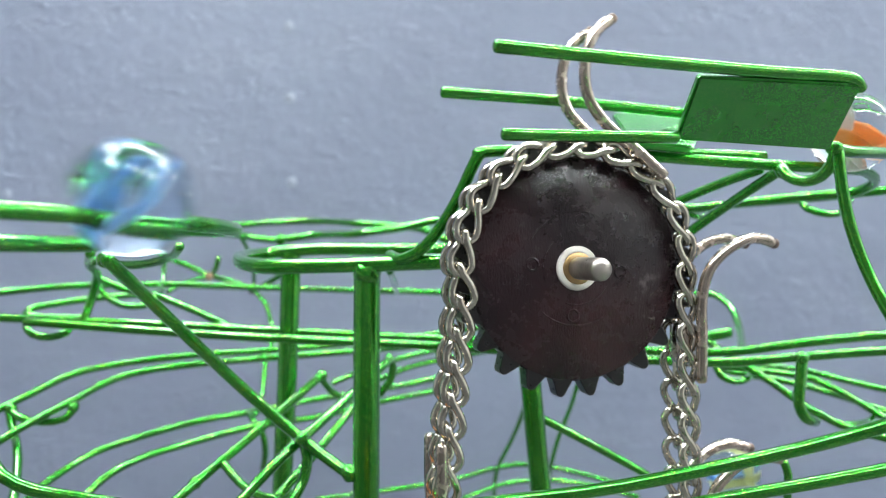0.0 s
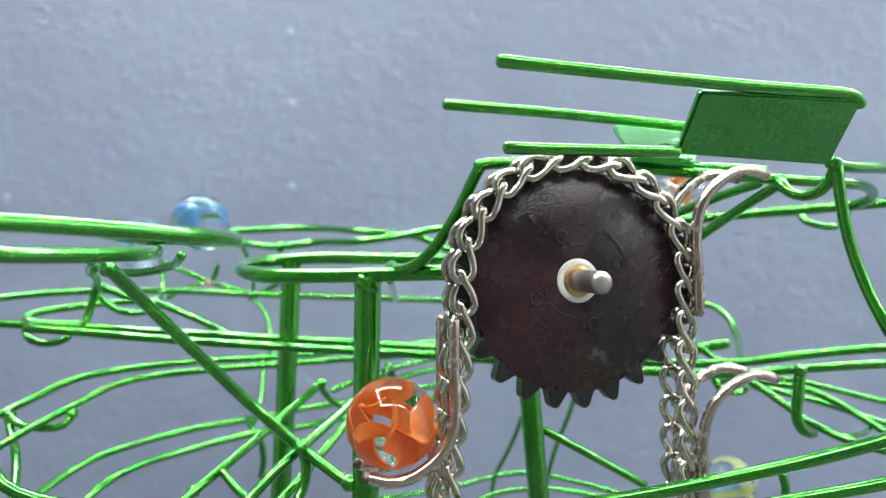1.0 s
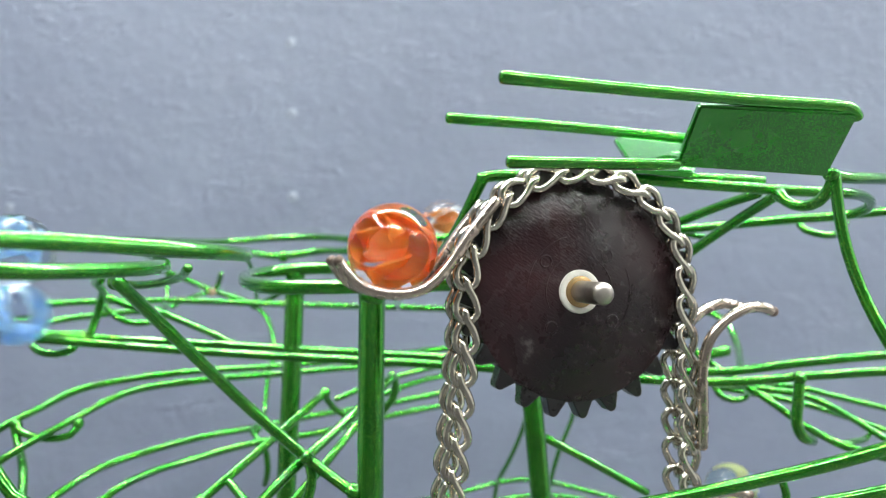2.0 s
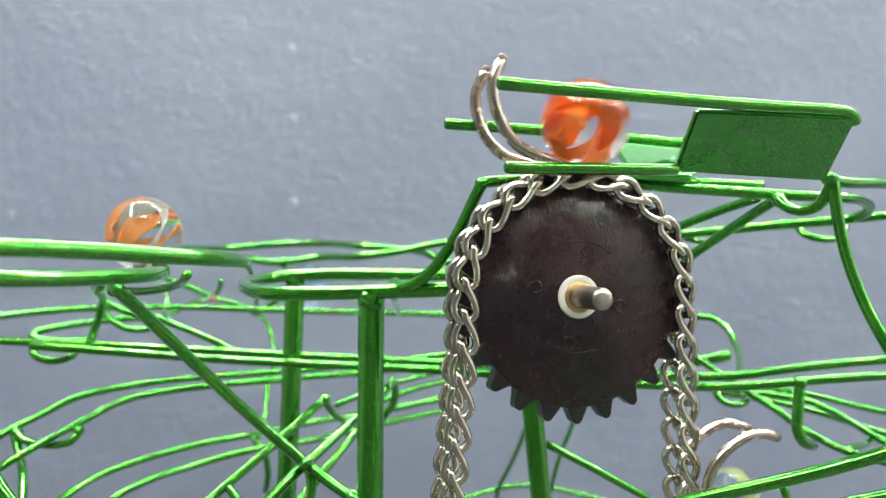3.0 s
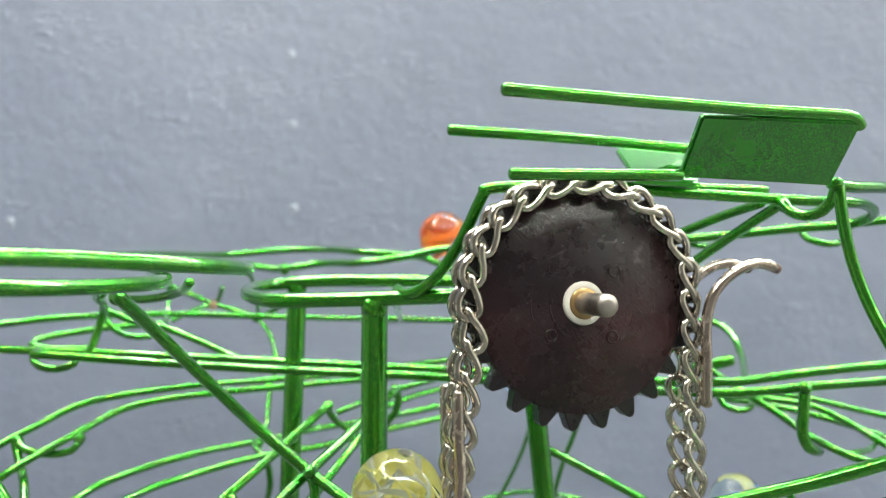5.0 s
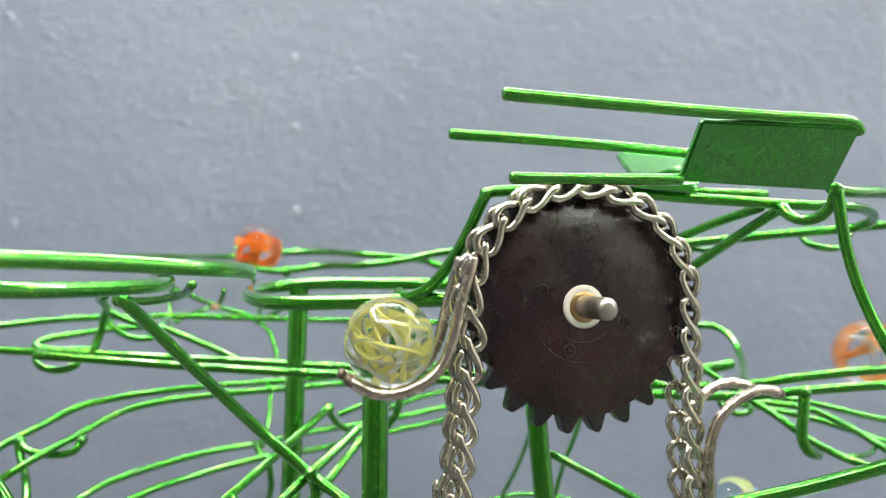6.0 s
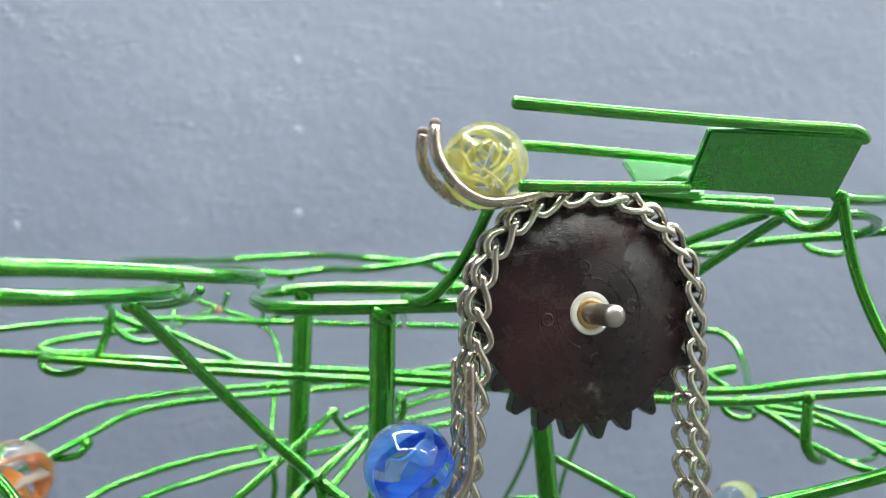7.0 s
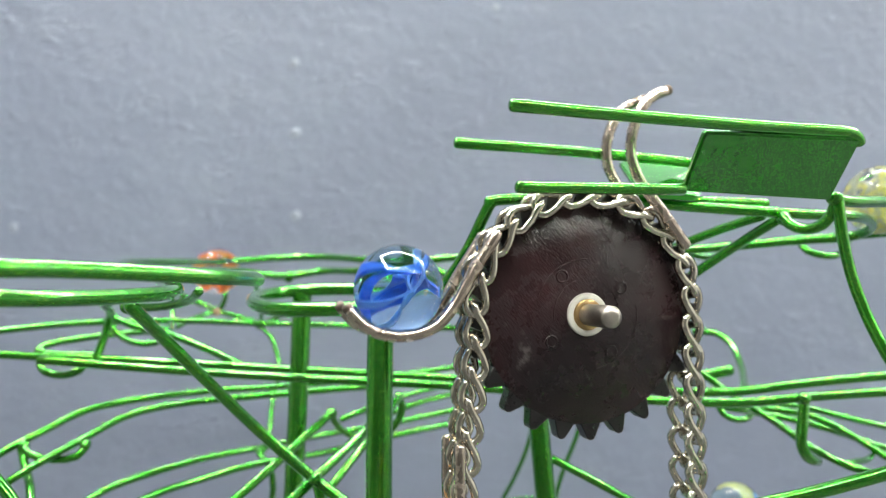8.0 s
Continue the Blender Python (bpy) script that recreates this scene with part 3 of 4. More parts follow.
def build_sprocket():
    thing = tagged(new("sprocket"), "worn black plastic toothed chain sprocket on a steel shaft", "sprocket")
    bm = bmesh.new()
    turned(bm, [(0.0045, -0.0075), (0.028, -0.0075), (ROOT_R - 0.0006, -0.0068), (ROOT_R, -0.006), (ROOT_R, -0.0006), (ROOT_R - 0.0006, 0.0), (0.0045, 0.0)], 96)
    disc = part("disc", bm, BLACK, thing)
    for k in range(TEETH):
        bm = bmesh.new()
        shape = [(-0.0034, ROOT_R - 0.0012), (-0.0023, ROOT_R + 0.0013), (-0.0012, TIP_R - 0.0006), (-0.0005, TIP_R), (0.0005, TIP_R), (0.0012, TIP_R - 0.0006), (0.0023, ROOT_R + 0.0013), (0.0034, ROOT_R - 0.0012)]
        lo = [bm.verts.new((x, y, -0.0052)) for x, y in shape]
        hi = [bm.verts.new((x, y, -0.0003)) for x, y in shape]
        bm.faces.new(lo)
        bm.faces.new(hi[::-1])
        for i in range(len(shape)):
            j = (i + 1) % len(shape)
            bm.faces.new((lo[i], hi[i], hi[j], lo[j]))
        bmesh.ops.recalc_face_normals(bm, faces=bm.faces)
        bmesh.ops.bevel(bm, geom=[e for e in bm.edges if abs(e.verts[0].co.z - e.verts[1].co.z) < 1e-6], offset=0.0003, segments=1, affect="EDGES")
        bmesh.ops.rotate(bm, verts=bm.verts, matrix=Matrix.Rotation(2 * math.pi * (k + 0.5) / TEETH, 3, "Z"))
        part("tooth", bm, TOOTH_BLACK, thing, "", False)
    for k in range(4):
        bm = bmesh.new()
        a = math.radians(85 + 90 * k)
        tube(bm, [Vector((0.0128 * math.cos(a) + 0.0016 * math.cos(b), 0.0128 * math.sin(a) + 0.0016 * math.sin(b), 0.0)) for b in np.linspace(0, 2 * math.pi, 24, endpoint=False)], 0.00034, 8, 0, True)
        part("raised_ring", bm, BLACK, disc)
    for radius, lo, hi in ((0.0153, 60, 150), (0.0098, 95, 200), (0.0153, 230, 300), (0.0098, 250, 330)):
        bm = bmesh.new()
        tube(bm, [Vector((radius * math.cos(math.radians(b)), radius * math.sin(math.radians(b)), 0.0)) for b in np.linspace(lo, hi, 30)], 0.00021, 6)
        part("raised_arc", bm, BLACK, disc)
    bm = bmesh.new()
    turned(bm, [(0.0030, -0.001), (0.0060, -0.001), (0.0060, 0.0005), (0.0057, 0.0008), (0.0044, 0.0008), (0.0030, 0.0005)], 48)
    part("bushing", bm, CREAM, thing, "cream plastic bushing")
    bm = bmesh.new()
    turned(bm, [(0.0025, 0.0), (0.0043, 0.0), (0.0043, 0.0010), (0.0040, 0.0013), (0.0025, 0.0013)], 40)
    part("sleeve", bm, BRASS, thing, "brass sleeve")
    bm = bmesh.new()
    turned(bm, [(0.0028, -0.03), (0.0030, -0.03), (0.0030, 0.0145), (0.0026, 0.0154), (0.0012, 0.0157)], 32)
    part("shaft", bm, SHAFT, thing, "bare steel shaft with a rounded end")
    return thing


sprocket = build_sprocket()

# ---- the ladder chain ----
LEFT_LEAN, RIGHT_LEAN = math.radians(5.0), math.radians(1.5)
STRAIGHT = 0.34


def chain_way():
    """The chain's closed line in the wheel's plane, from its right tangent point over the top to the left and down, as evenly spaced points."""
    pts = []
    a0, a1 = -RIGHT_LEAN, math.pi + LEFT_LEAN
    for a in np.linspace(a0, a1, 200):
        pts.append((PITCH_R * math.cos(a), PITCH_R * math.sin(a)))
    x1, y1 = pts[-1]
    dx, dy = -math.sin(LEFT_LEAN), -math.cos(LEFT_LEAN)
    for k in range(1, 201):
        pts.append((x1 + dx * STRAIGHT * k / 200, y1 + dy * STRAIGHT * k / 200))
    x0, y0 = pts[0]
    xr, yr = x0 + math.sin(RIGHT_LEAN) * STRAIGHT, y0 - math.cos(RIGHT_LEAN) * STRAIGHT
    xl, yl = pts[-1]
    for a in np.linspace(0, math.pi, 60)[1:-1]:
        k = (1 - math.cos(a)) / 2
        pts.append((xl + (xr - xl) * k, yl + (yr - yl) * k - 0.05 * math.sin(a)))
    for k in range(200):
        pts.append((xr + (x0 - xr) * k / 200, yr + (y0 - yr) * k / 200))
    return np.array(pts)


WAY = chain_way()
STEPS = np.hypot(*(np.roll(WAY, -1, 0) - WAY).T)
ALONG = np.r_[0, np.cumsum(STEPS)]
LOOP = ALONG[-1]
LINKS = round(LOOP / (2 * math.pi * PITCH_R / TEETH))
PITCH = LOOP / LINKS


def on_chain(s):
    """Place, forward and outward directions in the wheel's plane at the arc s from the right tangent point (the chain runs towards lower s)."""
    s = s % LOOP
    closed = np.vstack([WAY, WAY[:1]])

    def at(u):
        u = u % LOOP
        return np.array([np.interp(u, ALONG, closed[:, 0]), np.interp(u, ALONG, closed[:, 1])])

    q = at(s)
    f = at(s - 0.0006) - at(s + 0.0006)
    f = f / np.hypot(*f)
    return q, f, np.array([-f[1], f[0]])


def chain_pose(s, deep=-0.0026):
    """A pose whose x runs forward along the chain, y outward and z along the axle."""
    q, f, o = on_chain(s)
    spot = HUB + WHEEL_H * q[0] + WHEEL_V * q[1] + WHEEL_N * deep
    return frame_of(spot, WHEEL_H * f[0] + WHEEL_V * f[1], WHEEL_H * o[0] + WHEEL_V * o[1], WHEEL_N)


def link_bmesh():
    """One wire link: a crossbar, two legs and two hooks that curl round the next crossbar."""
    bm = bmesh.new()
    w, p = 0.0046, PITCH
    leg = [(0.0004, 0.0014), (-0.0015, 0.0007), (-0.0040, -0.0011), (-p + 0.0018, -0.0023), (-p + 0.0001, -0.0025), (-p - 0.0016, -0.0014), (-p - 0.0020, 0.0007), (-p - 0.0006, 0.0025), (-p + 0.0020, 0.0032), (-p + 0.0054, 0.0021)]
    off = [0.0, 0.0, 0.0, 0.0, 0.0002, 0.0005, 0.0008, 0.0011, 0.0013, 0.0015]
    far = [Vector((x, y, -w + d)) for (x, y), d in zip(leg, off)]
    near = [Vector((x, y, w - d)) for (x, y), d in zip(leg, off)]
    line = glide(far[::-1] + [Vector((0.0008, 0.0015, -w * 0.7)), Vector((0.0008, 0.0015, w * 0.7))] + near, 0.0011)
    tube(bm, line, 0.00113, 8)
    return bm


chain = tagged(new("ladder_chain"), "nickel-plated wire ladder chain running over the sprocket", "chain")
chain_links = [part("chain_link", link_bmesh(), STEEL, chain)]
for k in range(LINKS - 1):
    ob = new("chain_link", chain_links[0].data)
    ob.parent = chain
    chain_links.append(ob)

# ---- the lifting hooks ----
HOOK_ANGLES = (-164.0, -54.0, 48.0, 263.0, 535.0, 643.0, 743.0)


def build_hook():
    thing = tagged(new("lifting_hook"), "pair of tarnished steel wire prongs bent into a marble hook", "hook", "hooks on the chain")
    line = [(0.0, 3.2, 6.0), (-12.0, 2.1, 6.2), (-22.0, 0.8, 6.6), (-30.0, 1.8, 7.2), (-36.0, 6.2, 7.6), (-40.0, 12.7, 7.6), (-40.6, 17.7, 7.2), (-39.9, 21.3, 6.7)]
    for side in (-1, 1):
        bm = bmesh.new()
        tube(bm, glide([Vector((x, y, side * z)) / 1000 for x, y, z in line], 0.0016), 0.00158, 12, 0.012)
        prong = part("prong", bm, HOOK, thing)
        a, b = (Vector((x, y, side * z)) / 1000 for x, y, z in line[-2:])
        out = (b - a).normalized()
        bm = bmesh.new()
        tube(bm, [b + out * d for d in (0.0005, 0.0009, 0.0013)], 0.00150, 12)
        part("cut_end", bm, CUT, prong, "dark rough cut end of the wire")
    bm = bmesh.new()
    tube(bm, [Vector((-0.004, 0.0016, z)) for z in np.linspace(-0.006, 0.006, 6)], 0.0009, 8)
    part("cross_wire", bm, HOOK, thing)
    return thing


def joining_sleeve():
    bm = bmesh.new()
    tube(bm, [Vector((x / 1000, 0.0012, 0.0)) for x in (-3.6, -2.0, 0.0, 2.0, 3.6)], 0.0036, 12, 0.06)
    return part("joining_sleeve", bm, HOOK, chain, "tarnished metal sleeve joining the chain ends")


chain_joint = joining_sleeve()
hooks = [build_hook()]
for k in HOOK_ANGLES[1:]:
    hooks.append(copy_thing(hooks[0], Matrix()))

# ---- the marbles ----
BALL_R = 0.0118
CLEAR = glass("clear_glass", (0.97, 0.99, 0.97))
BLUE_GLASS = glass("pale_blue_glass", (0.78, 0.90, 1.0))
ORANGE = swirl_colour("orange_swirl", (0.98, 0.25, 0.02), (1.0, 0.46, 0.07))
PALE_ORANGE = swirl_colour("amber_swirl", (0.95, 0.36, 0.06), (0.98, 0.60, 0.26))
YELLOW = swirl_colour("yellow_swirl", (0.98, 0.93, 0.30), (0.99, 0.98, 0.68))
PALE_GLASS = glass("pale_yellow_glass", (0.99, 1.0, 0.92))
AQUA_GLASS = glass("aqua_glass", (0.80, 0.95, 0.92))
WARM_GLASS = glass("warm_clear_glass", (1.0, 0.94, 0.87))
BLUE = swirl_colour("blue_swirl", (0.02, 0.14, 0.75), (0.10, 0.38, 0.95))
AZURE_GLASS = glass("azure_glass", (0.50, 0.74, 1.0))
SKY = swirl_colour("light_blue_swirl", (0.16, 0.42, 0.9), (0.5, 0.75, 0.97))
PALE_SKY = swirl_colour("pale_blue_swirl", (0.34, 0.60, 0.95), (0.66, 0.85, 0.99))
SMOKE = swirl_colour("white_swirl", (0.75, 0.78, 0.74), (0.92, 0.93, 0.90))


def ribbon(rng, reach, width, twist, thick=0.0003):
    """A twisted band of coloured glass inside a marble."""
    bm = bmesh.new()
    axis = Vector((rng.gauss(0, 1), rng.gauss(0, 1), rng.gauss(0, 1))).normalized()
    a = axis.orthogonal().normalized()
    b = axis.cross(a)
    phase, lift, bend = rng.uniform(0, 6.3), rng.uniform(0.25, 0.8), rng.uniform(-0.5, 0.5)
    rows = []
    n = 22
    for i in range(n + 1):
        u = 2 * i / n - 1
        ang = phase + twist * u + bend * math.sin(3 * u)
        z = reach * u * 0.9
        room = math.sqrt(max(1e-9, reach * reach - z * z))
        out = a * math.cos(ang) + b * math.sin(ang)
        side = axis.cross(out)
        c = axis * z + out * room * lift
        w = width * (1 - 0.75 * u * u) * (1 + 0.3 * math.sin(5 * u + phase))
        rows.append([bm.verts.new(c + (out * 0.7 + side * 0.7) * w * e + (out * 0.7 - side * 0.7) * thick * f) for e, f in ((-1, -1), (1, -1), (1, 1), (-1, 1))])
    for r, s in zip(rows, rows[1:]):
        for k in range(4):
            bm.faces.new((r[k], r[(k + 1) % 4], s[(k + 1) % 4], s[k]))
    bm.faces.new(rows[0][::-1])
    bm.faces.new(rows[-1])
    for v in bm.verts:
        v.co *= min(1.0, BALL_R * 0.9 / v.co.length)
    bmesh.ops.recalc_face_normals(bm, faces=bm.faces)
    return bm


def build_marble(seed, label, body, bands):
    """bands: material, how many, width, twist."""
    rng = random.Random(seed)
    bm = bmesh.new()
    bmesh.ops.create_uvsphere(bm, u_segments=48, v_segments=32, radius=BALL_R)
    ob = tagged(link_mesh("marble", bm, body), label, "marble", "glass marbles")
    for mat, count, width, twist in bands:
        for k in range(count):
            part("swirl", ribbon(rng, BALL_R * 0.86, width, twist * rng.uniform(0.7, 1.3) * rng.choice((-1, 1))), mat, ob, "swirl of coloured glass")
    return ob


ORANGE_LABEL = "clear glass marble with a bold orange swirl"
AMBER_LABEL = "clear glass marble with amber and white swirls"
BLUE_LABEL = "pale blue glass marble with light blue swirls"
DEEP_LABEL = "clear glass marble with deep blue swirls"
YELLOW_LABEL = "clear glass marble with thin yellow scribbled swirls"
orange_bands = ((ORANGE, 4, 0.0044, 1.2), (ORANGE, 2, 0.0026, 2.0))
deep_bands = ((BLUE, 3, 0.0019, 1.4), (SKY, 3, 0.0020, 1.8))
light_bands = ((PALE_SKY, 3, 0.0020, 0.9),)
yellow_bands = ((YELLOW, 12, 0.0012, 2.2), (SMOKE, 8, 0.0009, 2.2))
amber_bands = ((PALE_ORANGE, 3, 0.0036, 1.4), (SMOKE, 2, 0.002, 1.8))
hooked = {3: build_marble(3, ORANGE_LABEL, WARM_GLASS, orange_bands), 4: build_marble(9, YELLOW_LABEL, PALE_GLASS, yellow_bands),
          5: build_marble(5, DEEP_LABEL, AZURE_GLASS, deep_bands), 6: build_marble(6, AMBER_LABEL, CLEAR, amber_bands)}
first_blue = build_marble(11, BLUE_LABEL, BLUE_GLASS, light_bands)
second_blue = build_marble(12, BLUE_LABEL, BLUE_GLASS, light_bands)
early_amber = build_marble(13, AMBER_LABEL, CLEAR, amber_bands)
front_amber = build_marble(14, AMBER_LABEL, CLEAR, amber_bands)
front_blue = build_marble(15, BLUE_LABEL, BLUE_GLASS, light_bands)
waiting = build_marble(17, "aqua glass marble with yellow and blue swirls", AQUA_GLASS, ((YELLOW, 2, 0.0026, 1.0), (SKY, 2, 0.0020, 1.2)))
STILL = (0.1268, 0.3719, -0.0785)
waiting.location = STILL

# ---- what moves ----
RUN_OUT = [
    (0.00, 0.0382, 0.2096, 0.0551),
    (0.10, 0.0563, 0.2146, 0.0493),
    (0.20, 0.0757, 0.2205, 0.0465),
    (0.30, 0.0983, 0.2295, 0.0467),
    (0.40, 0.1228, 0.2407, 0.0480),
    (0.50, 0.1436, 0.2543, 0.0478),
    (0.60, 0.1491, 0.2723, 0.0465),
    (0.70, 0.1392, 0.2905, 0.0455),
    (0.80, 0.1252, 0.3085, 0.0457),
    (0.90, 0.1089, 0.3243, 0.0461),
    (1.00, 0.0930, 0.3357, 0.0451),
    (1.50, 0.0168, 0.3735, 0.0459),
    (2.25, -0.0073, 0.3991, 0.0480),
    (2.45, -0.0268, 0.4081, 0.0484),
    (2.65, -0.0676, 0.4215, 0.0505),
    (2.80, -0.0850, 0.4222, 0.0492),
]
RUN_BACK = [
    (3.00, -0.0917, 0.3906, 0.0455),
    (3.10, -0.0966, 0.3545, 0.0422),
    (3.20, -0.1017, 0.3138, 0.0386),
    (3.30, -0.1029, 0.2820, 0.0367),
    (3.40, -0.0897, 0.2369, 0.0322),
    (3.50, -0.0769, 0.2165, 0.0290),
    (3.60, -0.0630, 0.1918, 0.0267),
    (3.70, -0.0595, 0.1627, 0.0231),
    (3.80, -0.0747, 0.1412, 0.0239),
    (3.90, -0.0958, 0.1333, 0.0251),
    (4.10, -0.1436, 0.1741, 0.0288),
    (4.25, -0.1424, 0.2195, 0.0286),
    (4.40, -0.1396, 0.2604, 0.0282),
    (4.50, -0.1571, 0.2920, 0.0311),
    (4.60, -0.1671, 0.3145, 0.0314),
    (4.70, -0.1605, 0.3547, 0.0351),
    (4.80, -0.1390, 0.3949, 0.0378),
    (4.90, -0.1214, 0.4102, 0.0404),
    (5.00, -0.1199, 0.4169, 0.0396),
]
RUN_AWAY = [
    (5.10, -0.1339, 0.4259, 0.0269),
    (5.20, -0.1617, 0.4263, 0.0232),
    (5.30, -0.1910, 0.4220, 0.0206),
    (5.40, -0.2085, 0.3927, 0.0106),
    (5.60, -0.2689, 0.3822, 0.0132),
    (6.20, -0.3316, 0.3943, 0.0085),
    (12.00, -0.6100, 0.3864, -0.0137),
]
RUN_REAR = [
    (5.10, -0.1339, 0.4259, 0.0269),
    (5.20, -0.1617, 0.4263, 0.0232),
    (5.30, -0.1910, 0.4220, 0.0206),
    (5.40, -0.2085, 0.3927, 0.0106),
    (5.60, -0.2296, 0.3588, 0.0117),
    (5.90, -0.2118, 0.3576, 0.0234),
    (6.50, -0.1121, 0.4151, 0.0295),
    (6.90, -0.0280, 0.4118, 0.0134),
    (7.30, 0.0636, 0.4126, 0.0023),
    (7.60, 0.1333, 0.4257, -0.0002),
    (7.70, 0.1376, 0.4265, -0.0115),
    (7.80, 0.1529, 0.4279, -0.0252),
    (7.90, 0.1612, 0.3947, -0.0315),
    (8.00, 0.1434, 0.3272, -0.0316),
    (8.10, 0.1265, 0.2663, -0.0306),
    (8.20, 0.1270, 0.2442, -0.0341),
    (8.40, 0.1485, 0.2262, -0.0375),
    (12.00, 0.2326, 0.2266, -0.0466),
]
RUN_FRONT = [
    (-4.00, -0.3441, 0.2886, 0.0310),
    (-0.90, -0.2101, 0.3014, 0.0118),
    (-0.50, -0.0490, 0.2952, 0.0007),
    (-0.10, 0.1159, 0.2957, -0.0099),
    (0.00, 0.1487, 0.2886, -0.0091),
    (0.15, 0.1646, 0.2682, -0.0116),
    (0.35, 0.1387, 0.2234, -0.0226),
    (0.50, 0.1036, 0.1963, -0.0272),
    (0.60, 0.0660, 0.1784, -0.0288),
    (0.70, 0.0194, 0.1789, -0.0322),
    (0.80, -0.0359, 0.1839, -0.0342),
    (0.90, -0.0935, 0.2095, -0.0365),
    (1.00, -0.1404, 0.2552, -0.0367),
    (1.10, -0.1456, 0.2546, -0.0294),
    (1.20, -0.1457, 0.2746, -0.0251),
    (1.30, -0.1491, 0.3153, -0.0233),
    (1.40, -0.1556, 0.3740, -0.0205),
    (1.50, -0.1254, 0.4144, -0.0176),
    (1.65, -0.0697, 0.4180, -0.0137),
    (2.00, 0.0583, 0.4170, -0.0129),
    (2.50, -0.0104, 0.4067, -0.0292),
    (2.90, -0.1220, 0.3770, -0.0464),
    (3.08, -0.1511, 0.3532, -0.0570),
    (3.30, -0.1723, 0.3208, -0.0733),
    (8.00, -0.2668, 0.2822, -0.1406),
]
MAIN_RUN = RUN_OUT + RUN_BACK + RUN_AWAY
REAR_RUN = RUN_OUT + RUN_BACK + RUN_REAR
RELEASE = 86.0
# how far each early marble is along the run at which time
FIRST_PACE = ((0, 3.715), (0.1, 3.85), (0.6, 4.5), (1.0, 4.78), (1.5, 5.33), (1.7, 5.43), (2.8, 6.5), (4.5, 8.2), (8, 11.7))
SECOND_PACE = ((0, 1.2), (0.2, 2.25), (0.6, 2.65), (1.0, 3.15), (1.2, 3.36), (1.5, 3.66), (1.7, 3.95), (2.6, 5.3), (8, 11.0))
AMBER_PACE = ((0, 0.4), (1.6, 1.3), (2.8, 3.23), (3.0, 3.36), (3.2, 3.69), (3.3, 3.79), (3.8, 4.4), (4.0, 4.6), (4.4, 4.9), (4.5, 5.1), (4.7, 5.3), (8, 8.6))
TIMES = [k / 10 for k in range(81)]


def hook_pose(angle, t):
    """On the chain; once over the top the empty hook flops outward a little."""
    k = min(max((12 - (angle - TURN * t)) / 50, 0.0), 1.0)
    flop = Matrix.Rotation(math.radians(-7.0 * k * k * (3 - 2 * k)), 4, "Z")
    return chain_pose((angle - TURN * t) * math.pi / 180 * PITCH_R) @ flop


def nest(angle, t):
    """Where a marble lies in its hook: further in as the hook tips over."""
    k = min(max((angle - TURN * t - 95) / 75, 0.0), 1.0)
    return hook_pose(angle, t) @ Vector((-0.0275 + 0.0024 * (1 - k) ** 2, 0.0110 + 0.0045 * k, 0.0))


def along(run, t):
    """The place on a run of (seconds, x, y, z) rows, by a smooth line through them."""
    ts = [r[0] for r in run]
    k = min(max(int(np.searchsorted(ts, t)) - 1, 0), len(run) - 2)
    t0, t1 = ts[k], ts[k + 1]
    p0, p1 = Vector(run[k][1:]), Vector(run[k + 1][1:])
    a, b = run[max(k - 1, 0)], run[min(k + 2, len(run) - 1)]
    v0 = (p1 - Vector(a[1:])) / (t1 - a[0])
    v1 = (Vector(b[1:]) - p0) / (b[0] - t0)
    h = t1 - t0
    s = min(max((t - t0) / h, 0.0), 1.0)
    return p0 * (2 * s**3 - 3 * s**2 + 1) + v0 * h * (s**3 - 2 * s**2 + s) + p1 * (3 * s**2 - 2 * s**3) + v1 * h * (s**3 - s**2)


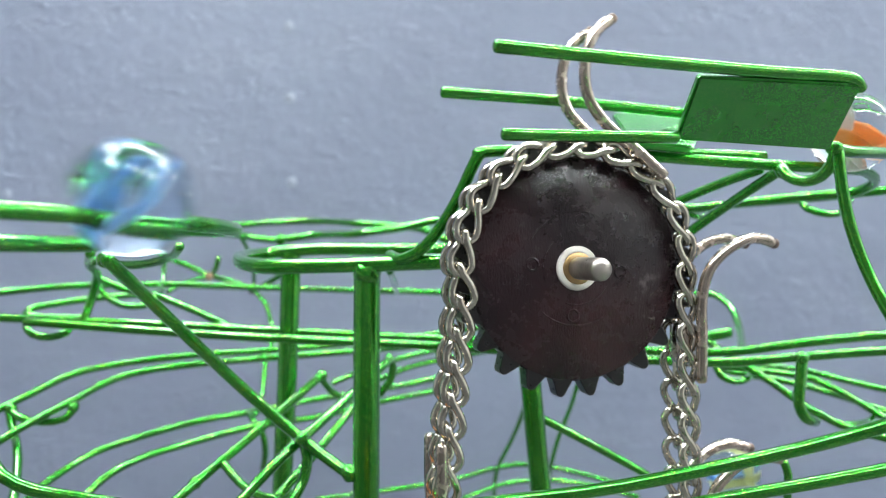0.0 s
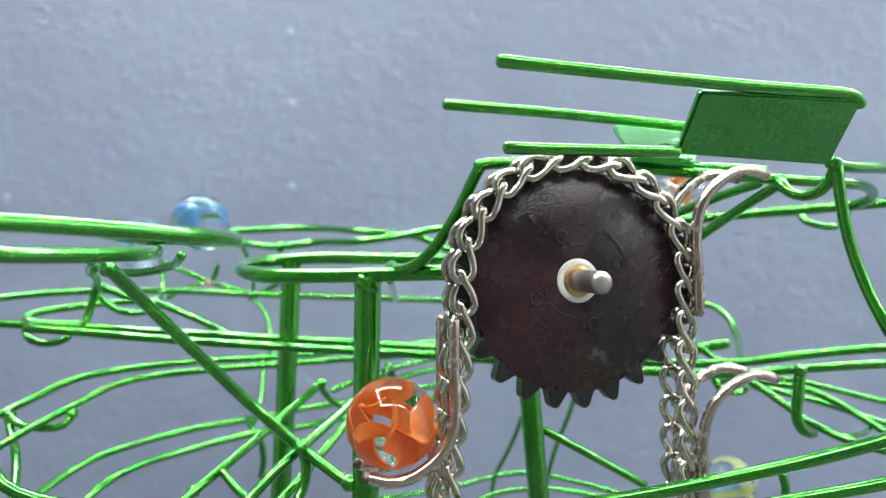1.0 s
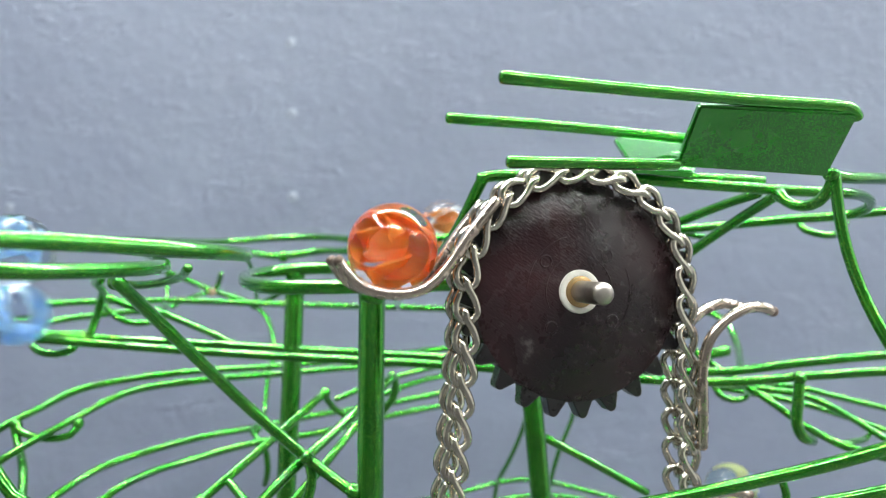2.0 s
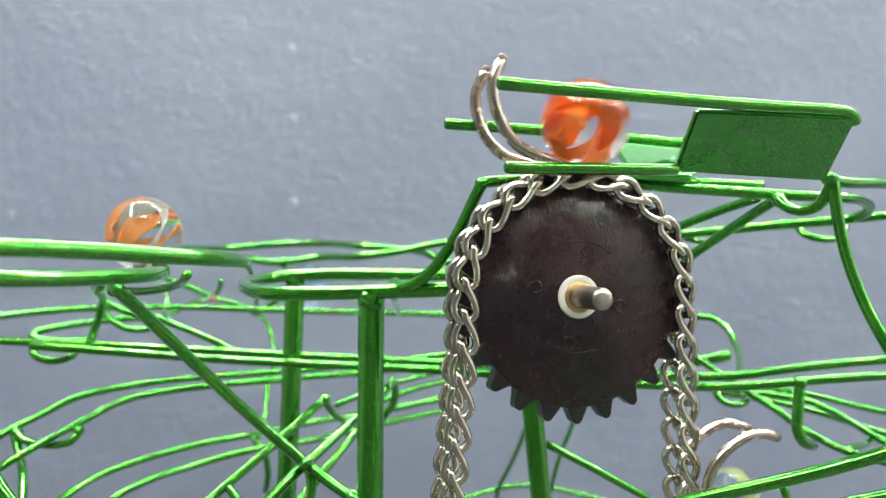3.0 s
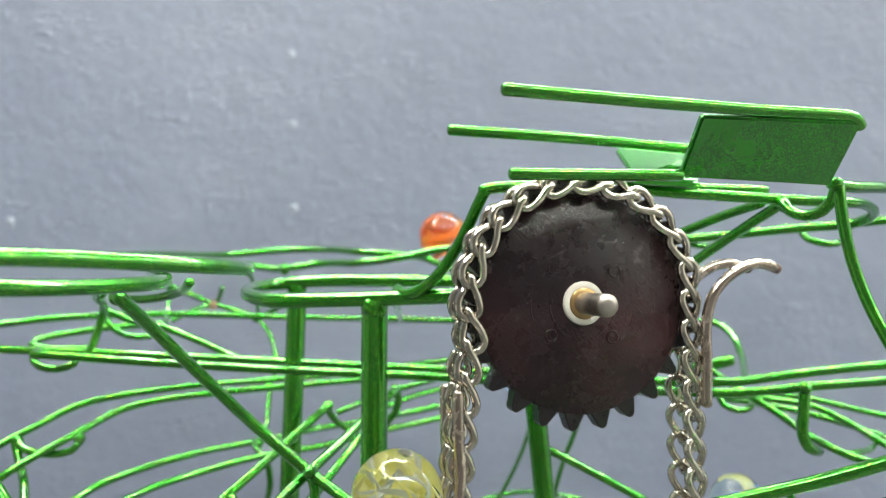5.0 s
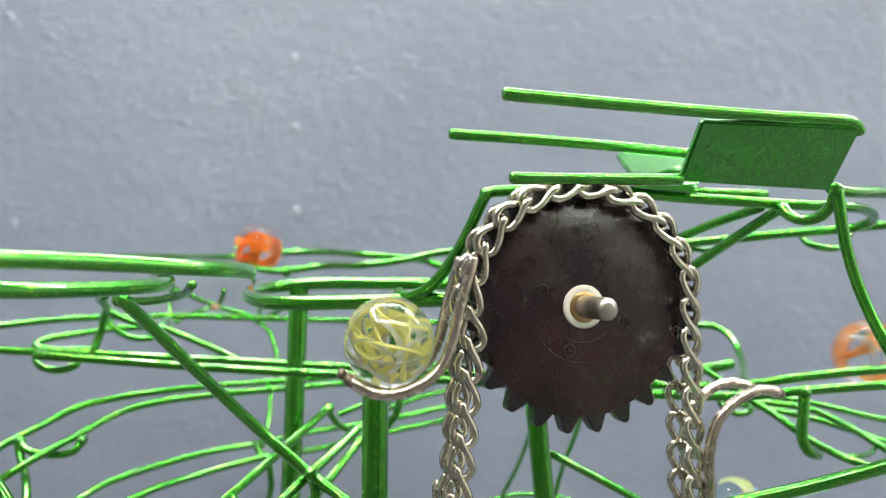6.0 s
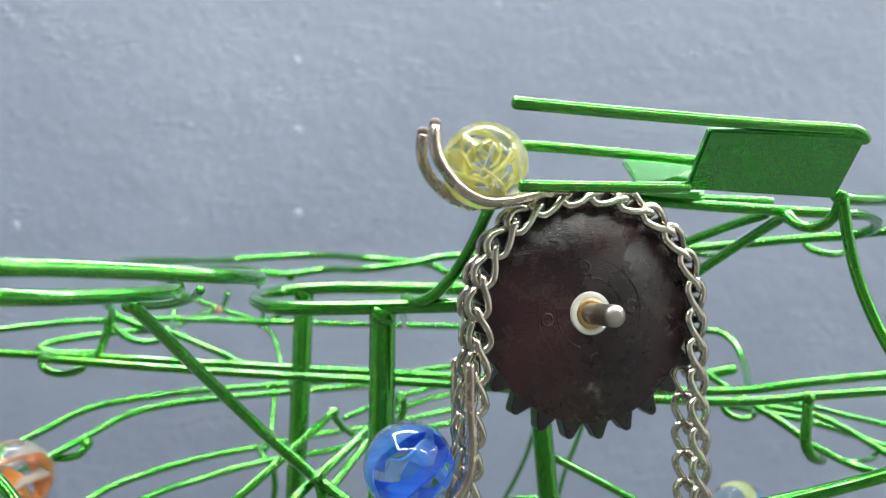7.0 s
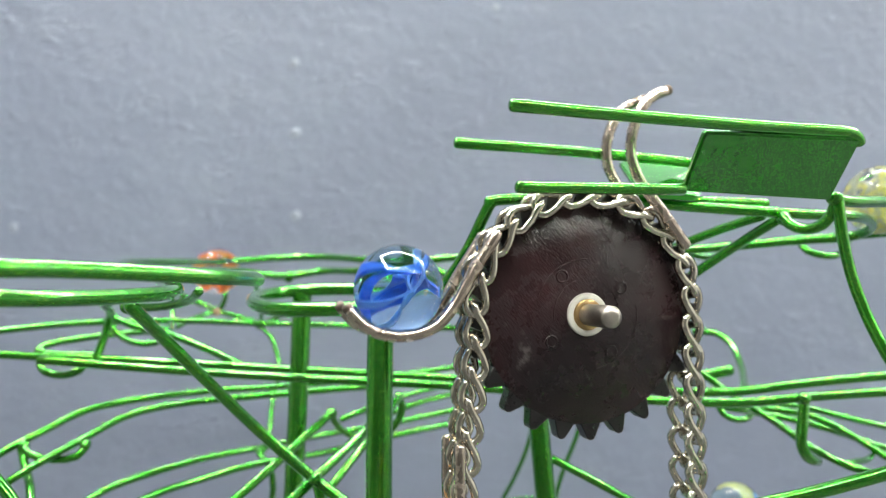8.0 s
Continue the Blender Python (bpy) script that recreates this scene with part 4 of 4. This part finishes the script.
def roll_rows(places, seed):
    """Rows for walk() from places every tenth of a second, turning the marble the way it rolls."""
    rng = random.Random(seed)
    turn = Euler((rng.uniform(0, 6), rng.uniform(0, 6), rng.uniform(0, 6))).to_quaternion().to_matrix()
    rows, last = [], None
    for t, p in places:
        if last is not None and (p - last).length > 1e-5:
            axis = Vector((0, 0, 1)).cross(p - last)
            if axis.length > 1e-6:
                turn = Matrix.Rotation(min((p - last).length / BALL_R, 1.0), 3, axis.normalized()) @ turn
        m = turn.to_4x4()
        m.translation = p
        rows.append((t, m))
        last = p.copy()
    return rows


def lifted_place(index, t, shift):
    """On its hook until the hook tips over the top, then down the run."""
    angle = HOOK_ANGLES[index] - TURN * t
    if angle > RELEASE:
        return nest(HOOK_ANGLES[index], t)
    gone = (HOOK_ANGLES[index] - RELEASE) / TURN
    start = nest(HOOK_ANGLES[index], gone)
    return along([(gone - 0.2 - shift, *nest(HOOK_ANGLES[index], gone - 0.2)), (gone - shift, *start)] + MAIN_RUN, t - shift)


def motions():
    walk(sprocket, [(t, WHEEL @ Matrix.Rotation(math.radians(-TURN * t), 4, "Z")) for t in TIMES[::5]])
    for k, ob in enumerate(chain_links):
        walk(ob, [(t, chain_pose(k * PITCH - math.radians(TURN * t) * PITCH_R)) for t in TIMES[::2]])
    walk(chain_joint, [(t, chain_pose(math.radians(-36.0 - TURN * t) * PITCH_R)) for t in TIMES[::2]])
    for angle, ob in zip(HOOK_ANGLES, hooks):
        walk(ob, [(t, hook_pose(angle, t)) for t in TIMES])
    for index, shift in ((3, 3.0), (4, 7.4), (5, 9.1), (6, 10.7)):
        walk(hooked[index], roll_rows([(t, lifted_place(index, t, shift)) for t in TIMES], index))
    for seed, (ob, run, pace) in enumerate(((first_blue, REAR_RUN, FIRST_PACE), (second_blue, MAIN_RUN, SECOND_PACE), (early_amber, MAIN_RUN, AMBER_PACE))):
        walk(ob, roll_rows([(t, along(run, float(np.interp(t, *zip(*pace))))) for t in TIMES], seed + 40))
    for ob, shift in ((front_amber, 6.0), (front_blue, 2.73)):
        walk(ob, roll_rows([(t, along(RUN_FRONT, t - shift)) for t in TIMES], shift * 10))


motions()
